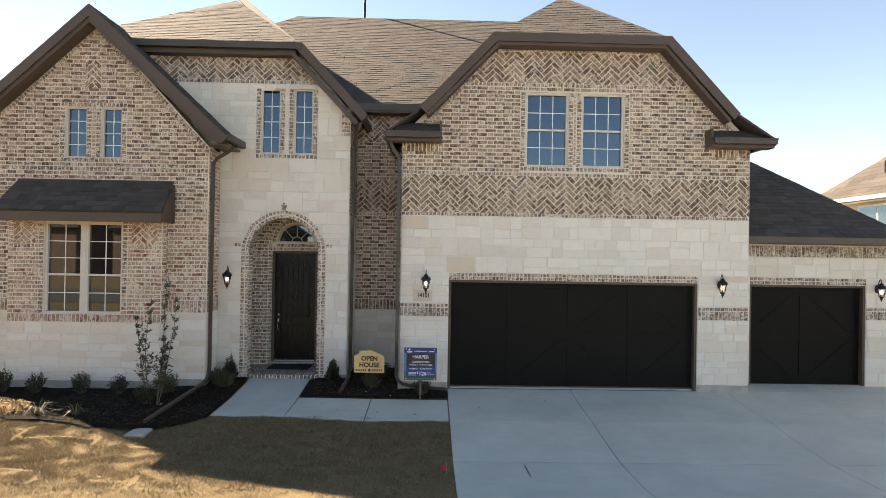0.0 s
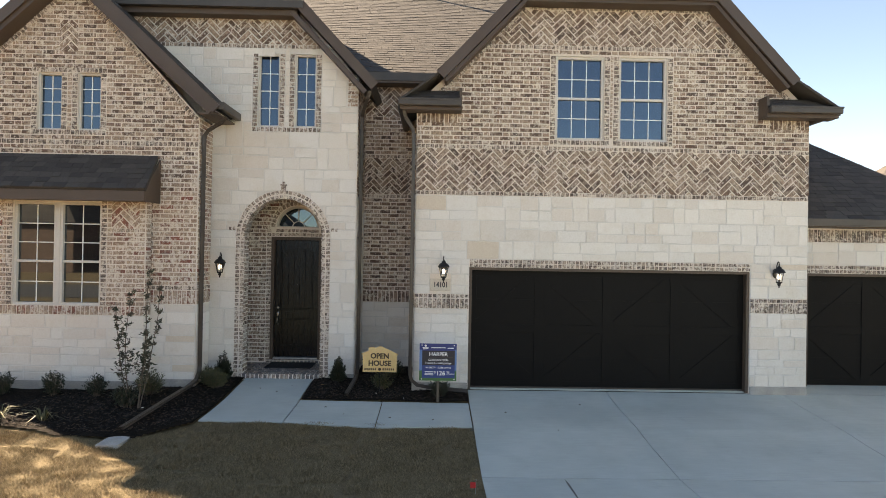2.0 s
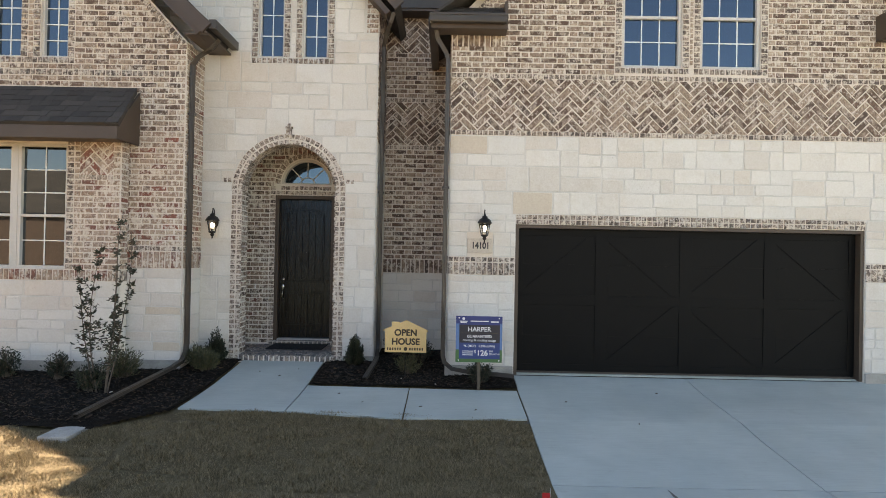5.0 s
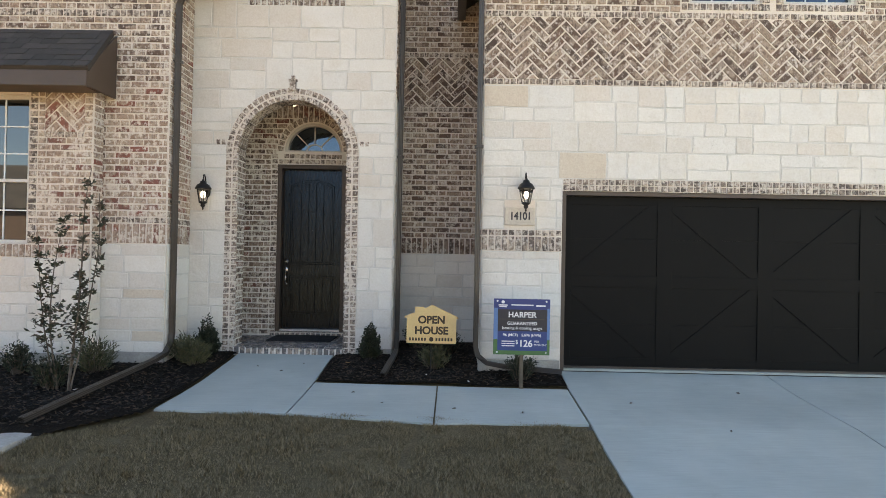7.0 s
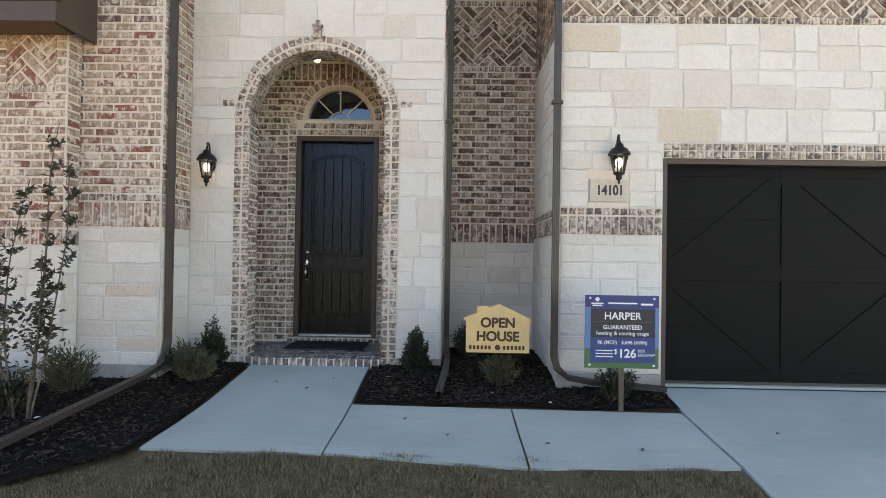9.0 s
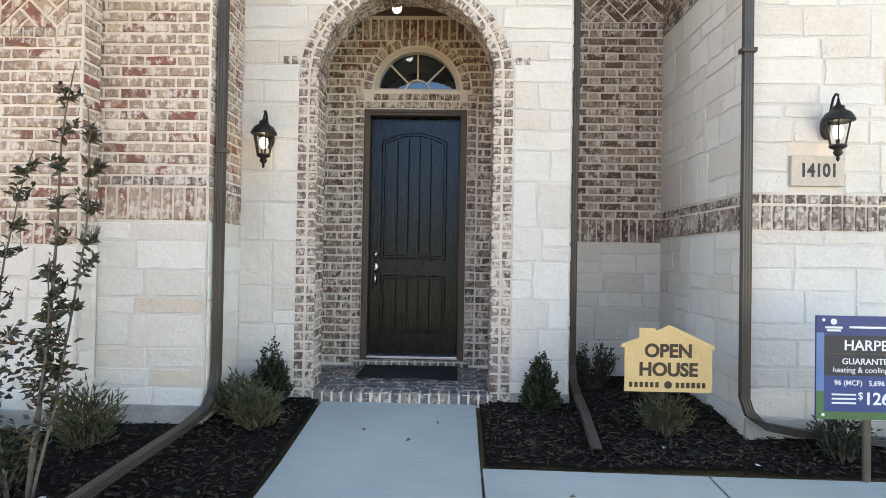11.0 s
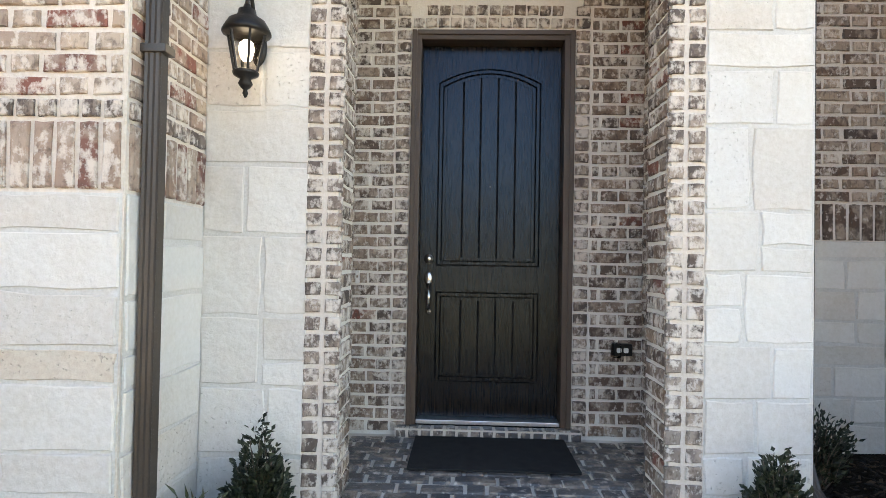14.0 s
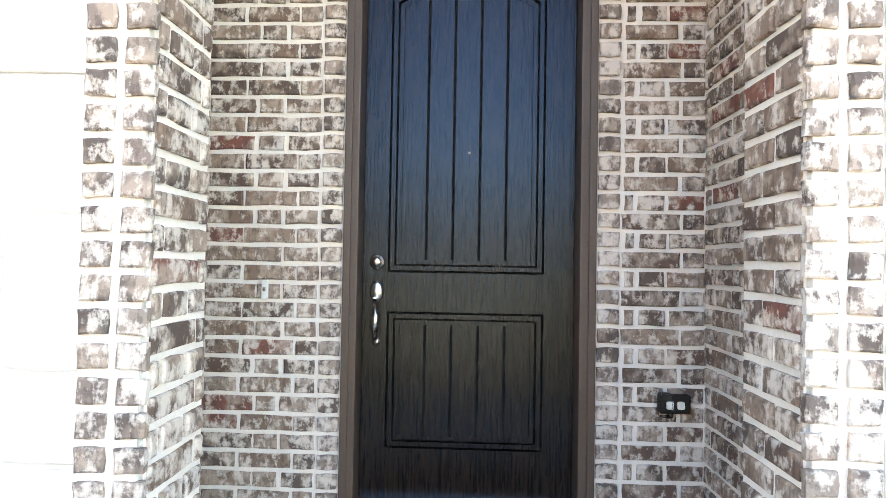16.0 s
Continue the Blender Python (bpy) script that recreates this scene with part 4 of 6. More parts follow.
# ---- roofs ----
def roof_plane(name, ring, thick=0.12, parent=None, label="", singles=0, tab=(0.13, 0.32), rows=0.135):
    """A roof face from a ring of corners (counter-clockwise from above), with lapped shingle tabs."""
    ring = [Vector(p) for p in ring]
    nrm = (ring[1] - ring[0]).cross(ring[2] - ring[0]).normalized()
    if nrm.z < 0:
        ring.reverse()
        nrm = -nrm
    along = Vector((0, 0, 1)).cross(nrm).normalized()
    up = nrm.cross(along)
    o = ring[0]
    flat = [((p - o).dot(along), (p - o).dot(up)) for p in ring]
    at = lambda u, v, d: o + along * u + up * v + nrm * d
    deck = plate(name, [flat], at, -thick, -0.004, M_SHINGLE, parent, label)
    r = random.Random(int(abs(sum(p.x * 7 + p.y * 3 for p in ring)) * 10))
    vmin, vmax, umin, umax = min(f[1] for f in flat), max(f[1] for f in flat), min(f[0] for f in flat), max(f[0] for f in flat)
    verts, faces = [], []
    v, row = vmin, 0
    while v < vmax:
        u = umin - r.random() * 0.3
        while u < umax:
            w = r.uniform(*tab)
            hi = v + rows * 1.12
            q = clip([(u + 0.003, v + r.choice((0, 0, 0.012))), (u + w - 0.003, v + r.choice((0, 0, 0.012))), (u + w - 0.003, hi), (u + 0.003, hi)], flat)
            if len(q) >= 3 and area(q) > 0.001:
                t = r.choice((0.004, 0.006, 0.009))
                k, m = len(verts), len(q)
                lift = lambda vv: t * (1 - 0.9 * (vv - v) / (rows * 1.12)) + 0.003
                if singles:
                    sv = [at(a, b, lift(b)) for a, b in q] + [at(a, b, -0.004) for a, b in q]
                    ob = mesh_thing("shingle", sv, [tuple(range(m))] + [(i, m + i, m + (i + 1) % m, (i + 1) % m) for i in range(m)], M_SHINGLE, deck)
                    singles -= 1
                else:
                    verts += [at(a, b, lift(b)) for a, b in q] + [at(a, b, -0.004) for a, b in q]
                    faces += [tuple(range(k, k + m))] + [(k + i, k + m + i, k + m + (i + 1) % m, k + (i + 1) % m) for i in range(m)]
            u += w
        v += rows
        row += 1
    if verts:
        mesh_thing("shingle_field", verts, faces, M_SHINGLE, deck)["kind"] = "stuff"
    return deck


def fascia(name, a, b, drop, thick, parent, mat=None, out=(0, -1, 0)):
    """A board from a to b (its top edge), drop high, thick deep behind its face."""
    a, b, n = Vector(a), Vector(b), Vector(out)
    bm = bmesh.new()
    t = (b - a).normalized()
    down = t.cross(n).normalized()
    if down.z > 0:
        down = -down
    vs = [bm.verts.new(p) for p in (a, b, b + down * drop, a + down * drop)]
    ws = [bm.verts.new(v.co - n * thick) for v in vs]
    bm.faces.new(vs)
    bm.faces.new(ws[::-1])
    for i in range(4):
        bm.faces.new((vs[i], ws[i], ws[(i + 1) % 4], vs[(i + 1) % 4]))
    return part(name, bm, mat or M_TRIM, parent)


def roof_thing(name, label):
    return tagged(empty(name), label, "roof", "", "structure")


# main roof
EV = 5.86
roof_main = roof_thing("roof_main", "brown asphalt shingle main roof")
# ridge's hidden right end is drawn out to cast shade on the bay roof
roof_plane("roof_face", [(-8.6, 13.0, EV), (5.6, 13.0, EV), (3.8, 18.2, 9.83), (-4.2, 18.2, 9.83)], parent=roof_main)
roof_plane("roof_face", [(5.6, 24.0, 5.86), (-8.6, 24.0, 5.86), (-4.2, 18.2, 9.83), (3.8, 18.2, 9.83)], parent=roof_main, rows=0.3, tab=(0.6, 0.9))
roof_plane("roof_face", [(-8.6, 24.0, EV), (-8.6, 13.0, EV), (-4.2, 18.2, 9.83)], parent=roof_main, rows=0.3, tab=(0.6, 0.9))
roof_plane("roof_face", [(5.6, 13.0, EV), (5.6, 24.0, EV), (3.8, 18.2, 9.83)], parent=roof_main, rows=0.3, tab=(0.6, 0.9))
fascia("eave_gutter", (-1.7, 12.98, 5.9), (-0.2, 12.98, 5.9), 0.16, 0.12, roof_main, M_GUTTER)
part("soffit_board", box(-1.7, -0.3, 13.0, 13.4, 5.7, 5.74), M_TRIM, roof_main)

# left wing gable
LP, LZ, LY = -6.53, 7.22, 11.25
roof_wing = roof_thing("roof_wing", "steep shingled gable roof over the brick wing")
SL = 0.93
roof_plane("roof_face", [(LP, LY, LZ), (LP, 18.0, LZ), (-3.92, 18.0, LZ - 2.61 * SL), (-3.92, LY, LZ - 2.61 * SL)], parent=roof_wing)
roof_plane("roof_face", [(LP, LY, LZ), (-9.4, LY, LZ - 2.87 * SL), (-9.4, 18.0, LZ - 2.87 * SL), (LP, 18.0, LZ)], parent=roof_wing)
fascia("rake_board", (LP, LY - 0.02, LZ - 0.0), (-3.88, LY - 0.02, LZ - 2.65 * SL), 0.17, 0.04, roof_wing)
fascia("rake_board", (LP, LY - 0.016, LZ - 0.0), (-9.4, LY - 0.016, LZ - 2.87 * SL), 0.17, 0.04, roof_wing)
fascia("rake_trim", (LP, LY + 0.02, LZ - 0.22), (-4.02, LY + 0.02, LZ - 0.22 - 2.5 * SL), 0.08, 0.3, roof_wing)
fascia("rake_trim", (LP, LY + 0.024, LZ - 0.22), (-9.2, LY + 0.024, LZ - 0.22 - 2.67 * SL), 0.08, 0.3, roof_wing)
fascia("eave_gutter", (-3.82, LY + 0.02, 4.82), (-3.82, 12.2, 4.82), 0.12, 0.1, roof_wing, M_GUTTER, (1, 0, 0))
part("soffit_board", box(-4.26, -3.93, LY + 0.05, 12.16, 4.62, 4.65), M_TRIM, roof_wing)

# entry clipped gable
roof_entry = roof_thing("roof_entry", "clipped shingled gable roof over the entry")
EA, EB, EC, ED = (-7.5, 11.88, 6.78), (-2.70, 11.88, 6.78), (-1.36, 11.88, 5.38), (-5.1, 15.3, 9.05)
roof_plane("roof_face", [EA, EB, ED], parent=roof_entry)
roof_plane("roof_face", [EB, EC, (-1.36, 18.0, 5.38), (-5.1, 18.0, 9.05), ED], parent=roof_entry)
roof_plane("roof_face", [EA, ED, (-5.1, 18.0, 9.05), (-8.8, 18.0, 5.4), (-8.8, 11.88, 5.4)], parent=roof_entry, rows=0.3, tab=(0.6, 0.9))
fascia("eave_gutter", (-7.5, 11.84, 6.80), (-2.66, 11.84, 6.80), 0.13, 0.1, roof_entry, M_GUTTER)
fascia("frieze_board", (-7.0, 11.95, 6.67), (-2.78, 11.95, 6.67), 0.1, 0.26, roof_entry)
fascia("rake_board", (-2.66, 11.865, 6.82), (-1.30, 11.865, 5.37), 0.17, 0.04, roof_entry)
fascia("rake_trim", (-2.85, 11.9, 6.66), (-1.5, 11.9, 5.24), 0.08, 0.28, roof_entry)

# garage clipped gable
roof_garage = roof_thing("roof_garage", "clipped shingled gable roof over the garage")
GA, GB, GC, GE, GP = (1.19, 11.28, 6.86), (4.55, 11.28, 6.86), (5.92, 11.28, 5.42), (-0.22, 11.28, 5.42), (2.87, 13.5, 8.52)
roof_plane("roof_face", [GA, GB, GP], parent=roof_garage)
roof_plane("roof_face", [GB, GC, (5.92, 19.0, 5.42), (2.87, 19.0, 8.52), GP], parent=roof_garage, rows=0.3, tab=(0.6, 0.9))
roof_plane("roof_face", [GA, GP, (2.87, 18.0, 8.52), (-0.22, 18.0, 5.42), GE], parent=roof_garage)
fascia("frieze_board", (1.15, 11.264, 6.89), (4.59, 11.264, 6.89), 0.17, 0.04, roof_garage)
fascia("rake_board", (4.59, 11.26, 6.89), (5.95, 11.26, 5.42), 0.17, 0.04, roof_garage)
fascia("rake_board", (1.15, 11.26, 6.89), (-0.25, 11.26, 5.42), 0.17, 0.04, roof_garage)
fascia("frieze_trim", (1.24, 11.304, 6.72), (4.5, 11.304, 6.72), 0.06, 0.27, roof_garage)
fascia("rake_trim", (4.5, 11.3, 6.72), (5.8, 11.3, 5.3), 0.06, 0.27, roof_garage)
fascia("rake_trim", (1.24, 11.3, 6.72), (-0.12, 11.3, 5.3), 0.06, 0.27, roof_garage)


def eave_return(x_in, x_out, x_rake, sgn):
    """A boxed, hipped eave return at a garage corner; x_rake is where its side meets the rake above."""
    rt = tagged(empty("eave_return"), "boxed shingled eave return at the garage corner", "roof", "", "structure")
    zt = 4.93
    wide = abs(x_out - x_rake)
    slope = 0.49 / wide
    a, b = sorted((x_in, x_out))
    deep = 0.33
    roof_plane("roof_face", [(a, 11.26, zt), (b, 11.26, zt)] + ([(x_out - deep, 11.26 + deep, zt + deep * slope), (x_in, 11.26 + deep, zt + deep * slope)] if sgn > 0 else [(x_in, 11.26 + deep, zt + deep * slope), (x_out + deep, 11.26 + deep, zt + deep * slope)]), 0.03, rt, rows=0.11)
    roof_plane("roof_face", [(x_out, 11.26, zt), (x_out, 18.0, zt), (x_rake, 18.0, zt + 0.49), (x_rake, 11.29, zt + 0.49)], 0.03, rt, rows=0.2, tab=(0.3, 0.6))
    part("gutter", box(a, b, 11.2, 11.3, zt - 0.105, zt + 0.012, 0.02), M_GUTTER, rt)
    part("gutter_lip", box(a - 0.004, b + 0.004, 11.19, 11.215, zt - 0.014, zt + 0.016, 0.005), M_GUTTER, rt)
    part("fascia", box(a + 0.02, b - 0.02, 11.295, 11.56, zt - 0.16, zt - 0.1), M_TRIM, rt)
    part("cheek", box(x_in - 0.02, x_in + 0.02, 11.3, 11.57, zt - 0.155, zt + deep * slope - 0.02), M_TRIM, rt)
    xs = (x_out - 0.1, x_out + 0.02) if sgn > 0 else (x_out - 0.02, x_out + 0.1)
    part("side_gutter", box(*xs, 11.31, 17.5, zt - 0.11, zt - 0.004), M_GUTTER, rt)


eave_return(0.16, -0.89, -0.22, -1)
eave_return(5.42, 6.66, 5.92, 1)

# third bay roof
roof_bay = roof_thing("roof_bay", "dark shingled hip roof over the single garage bay")
roof_plane("roof_face", [(6.32, 11.7, 3.06), (9.83, 11.7, 3.06), (6.6, 15.08, 5.83), (6.32, 15.08, 5.83)], parent=roof_bay)
roof_plane("roof_face", [(9.83, 11.7, 3.06), (9.83, 19.0, 3.06), (6.6, 15.08, 5.83)], parent=roof_bay, rows=0.3, tab=(0.6, 0.9))
fascia("eave_gutter", (6.32, 11.66, 3.07), (10.0, 11.66, 3.07), 0.13, 0.1, roof_bay, M_GUTTER)
part("soffit_board", box(6.32, 9.95, 11.72, 12.04, 2.92, 2.95), M_TRIM, roof_bay)
backing("wall_bay_side", [rect(12.06, 18.5, -0.1, 3.0)], FACE_RIGHT(9.75), 0.2, "brick side wall of the single garage bay")

# awning over the window bay
awning = tagged(empty("awning_roof"), "dark shingled shed awning with brown cheeks above the window", "awning")
roof_plane("awning_face", [(-8.05, 10.93, 3.30), (-4.94, 10.93, 3.30), (-5.03, 11.55, 3.93), (-7.95, 11.55, 3.93)], 0.05, awning, singles=90, rows=0.13)
part("fascia_board", box(-8.03, -4.96, 10.95, 11.0, 3.1, 3.27, 0.006), M_TRIM, awning)
part("soffit", box(-8.0, -5.04, 11.0, 11.33, 3.12, 3.14), M_TRIM, awning)
for x in (-5.0, -8.0):
    plate("cheek", [[(-11.54, 3.11), (-11.0, 3.11), (-11.0, 3.3), (-11.54, 3.86)]], FACE_LEFT(x), -0.03, 0.0, M_TRIM, awning)


# ---- windows ----
def window(name, x0, x1, z0, z1, y, cols, rows, sashes, label, deep=0.09, rail=0.5):
    w = tagged(empty(name, ((x0 + x1) / 2, y + deep, z0)), label, "window", "", "structure")
    inv = Matrix.Translation(w.location).inverted()

    def own(nm, bm, mat, parent=w, lab=""):
        ob = part(nm, bm, mat, parent, lab)
        if parent is w:
            ob.matrix_parent_inverse = inv
        return ob
    f = bmesh.new()
    t = 0.045 if x1 - x0 > 0.6 else 0.03
    for a, b, c, d in ((x0, x1, z1 - t, z1), (x0, x1, z0, z0 + t), (x0, x0 + t, z0 + t, z1 - t), (x1 - t, x1, z0 + t, z1 - t)):
        add_box(f, a, b, y + 0.035, y + 0.13, c, d, 0.006)
    own("window_frame", f, M_VINYL)
    cuts = [z0 + t, z0 + t + (z1 - z0 - 2 * t) * rail, z1 - t] if sashes == 2 else [z0 + t, z1 - t]
    for s_ in range(sashes):
        lo, hi = cuts[s_], cuts[s_ + 1]
        n_rows = rows if s_ == sashes - 1 else 2
        if s_:
            own("meeting_rail", box(x0 + t, x1 - t, y + 0.045, y + 0.11, lo - 0.02, lo + 0.02, 0.004), M_VINYL)
        pane = own("pane", box(x0 + t, x1 - t, y + deep, y + deep + 0.006, lo + 0.001, hi - 0.001), M_BAYGLASS if y < 11.5 and x0 < -5 and z1 < 3.5 else M_GLASS)
        g = bmesh.new()
        for c in range(1, cols):
            x = x0 + t + (x1 - x0 - 2 * t) * c / cols
            add_box(g, x - 0.008, x + 0.008, y + deep - 0.008, y + deep - 0.001, lo + 0.002, hi - 0.002)
        for r_ in range(1, n_rows):
            z = lo + (hi - lo) * r_ / n_rows
            add_box(g, x0 + t, x1 - t, y + deep - 0.009, y + deep - 0.0015, z - 0.008, z + 0.008)
        own("grid", g, M_GRID)
    # dark sheet in place of an unlit room
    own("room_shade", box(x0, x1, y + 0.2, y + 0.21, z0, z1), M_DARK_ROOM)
    return w


for q in GW:
    window("window_garage", *q, 11.58, 3, 2, 2, "double-hung almond window with white grid bars")
for q in LW:
    window("window_wing", *q, 11.56, 2, 4, 1, "slim fixed almond window with a grid")
for q in CW:
    window("window_entry", *q, 12.17, 2, 4, 1, "slim fixed window with a grid above the entry")
mid = (BW[0] + BW[1]) / 2
window("window_bay", BW[0], mid - 0.03, BW[2], BW[3], 11.35, 2, 3, 2, "tall almond double-hung window with grid bars", rail=0.42)
window("window_bay", mid + 0.03, BW[1], BW[2], BW[3], 11.35, 2, 3, 2, "tall almond double-hung window with grid bars", rail=0.42)
tagged(part("window_mullion", box(mid - 0.03, mid + 0.03, 11.38, 11.5, BW[2], BW[3], 0.005), M_VINYL), "almond mullion between paired windows", "", "", "structure")


# ---- garage doors ----
def garage_door(x0, x1, y, top, bays, label):
    g = tagged(empty("garage_door", ((x0 + x1) / 2, y, 0)), label, "garage door", "", "structure")
    inv = Matrix.Translation(g.location).inverted()

    def own(nm, bm, mat, lab=""):
        part(nm, bm, mat, g, lab).matrix_parent_inverse = inv
    jm = bmesh.new()
    add_box(jm, x0, x0 + 0.05, y - 0.1, y + 0.1, -0.02, top, 0.004)
    add_box(jm, x1 - 0.05, x1, y - 0.1, y + 0.1, -0.02, top, 0.004)
    own("jamb", jm, M_TRIM)
    own("head_jamb", box(x0 + 0.05, x1 - 0.05, y - 0.1, y + 0.1, top - 0.05, top, 0.004), M_TRIM)
    a, b, lo, hi = x0 + 0.05, x1 - 0.05, 0.02, top - 0.05
    n = 4
    for i in range(n):
        own("panel", box(a, b, y + 0.02, y + 0.05, lo + (hi - lo) * i / n + 0.0004, lo + (hi - lo) * (i + 1) / n - 0.0004, 0.001), M_GDOOR)
    w = (b - a) / bays
    t = 0.012
    for i in range(bays + 1):
        c = a + w * i
        own("stile", box(max(a, c - 0.09), min(b, c + 0.09), y + 0.02 - t, y + 0.019, lo, hi, 0.003), M_GDOOR)
    for z0, z1 in ((lo, lo + 0.1), (hi - 0.1, hi), ((lo + hi) / 2 - 0.07, (lo + hi) / 2 + 0.07)):
        own("rail", box(a, b, y + 0.02 - t * 0.92, y + 0.0185, z0, z1, 0.003), M_GDOOR)
    for i in range(bays):
        l_, r_ = a + w * i + 0.09, a + w * (i + 1) - 0.09
        for z0, z1, s_ in (((lo + hi) / 2 + 0.07, hi - 0.1, 1), (lo + 0.1, (lo + hi) / 2 - 0.07, -1)):
            p, q = ((l_, z0), (r_, z1)) if (i % 2 == 0) == (s_ > 0) else ((l_, z1), (r_, z0))
            d = Vector((q[0] - p[0], q[1] - p[1])).normalized()
            nx, nz = -d.y * 0.06, d.x * 0.06
            ring = [(p[0] - nx, p[1] - nz), (q[0] - nx, q[1] - nz), (q[0] + nx, q[1] + nz), (p[0] + nx, p[1] + nz)]
            ring = clip(ring, rect(l_, r_, z0, z1))
            pl = plate("brace", [ring], FRONT(y + 0.02), 0.001, t * 0.85, M_GDOOR, g)
            pl.matrix_parent_inverse = inv
    own("back_sheet", box(a, b, y + 0.055, y + 0.065, -0.02, hi), M_GDOOR)
    own("bottom_seal", box(a, b, y + 0.0, y + 0.05, -0.005, 0.02, 0.003), M_GUTTER)
    own("sill_strip", box(x0, x1, y - 0.05, y + 0.06, -0.03, -0.006), M_CONCRETE)
    return g


garage_door(GD[0], GD[1], 11.70, GD[3], 4, "wide black carriage-style garage door with cross braces")
garage_door(TD[0], TD[1], 12.17, TD[3], 2, "single black carriage-style garage door with cross braces")


# ---- entry things ----
def grain_material(name, dark, light, rough, coat):
    m, n, l, b = material(name, rough)
    v = coords(n, l, (34, 34, 2.2))
    g = noise_tex(n, l, v, 3.0, 6, 0.7)
    c = ramp(n, l, g, [(0.35, dark), (0.6, light), (0.75, dark)])
    l.new(c, b.inputs["Base Color"])
    b.inputs["Specular IOR Level"].default_value = coat
    # sky-blue sheen put into the reflection colour, not a property of the stain
    b.inputs["Specular Tint"].default_value = (0.5, 0.73, 1.0, 1)
    relief(n, l, b, g, 0.7, 0.003)
    return m


M_DOOR = grain_material("dark_stained_wood", (0.002, 0.0015, 0.0011), (0.021, 0.0135, 0.0085), 0.22, 0.37)
M_RUBBER = grainy("black_coir_mat", (0.008, 0.008, 0.009), (0.016, 0.016, 0.016), 20, 0.95, 0.8, 200)
M_WHITE = grainy("white_plastic", (0.75, 0.74, 0.7), (0.8, 0.79, 0.76), 9, 0.4, 0.02, 90)
M_ALU = grainy("mill_aluminium", (0.45, 0.46, 0.47), (0.55, 0.55, 0.56), 9, 0.35, 0.05, 90, 0.9)


def arched(x0, x1, z0, z1, rise, k=10):
    """A ring with a low arched top."""
    pts = [(x0, z0), (x1, z0)]
    for i in range(k + 1):
        t = 1 - 2 * i / k
        pts.append(((x0 + x1) / 2 + (x1 - x0) / 2 * t, z1 - rise * t * t))
    return pts


def grow(ring, d):
    """A ring drawn out (or in, under zero) from its middle."""
    xs, zs = [p[0] for p in ring], [p[1] for p in ring]
    cx, cz = (min(xs) + max(xs)) / 2, (min(zs) + max(zs)) / 2
    fx, fz = 1 + 2 * d / (max(xs) - min(xs)), 1 + 2 * d / (max(zs) - min(zs))
    return [(cx + (x - cx) * fx, cz + (z - cz) * fz) for x, z in ring]


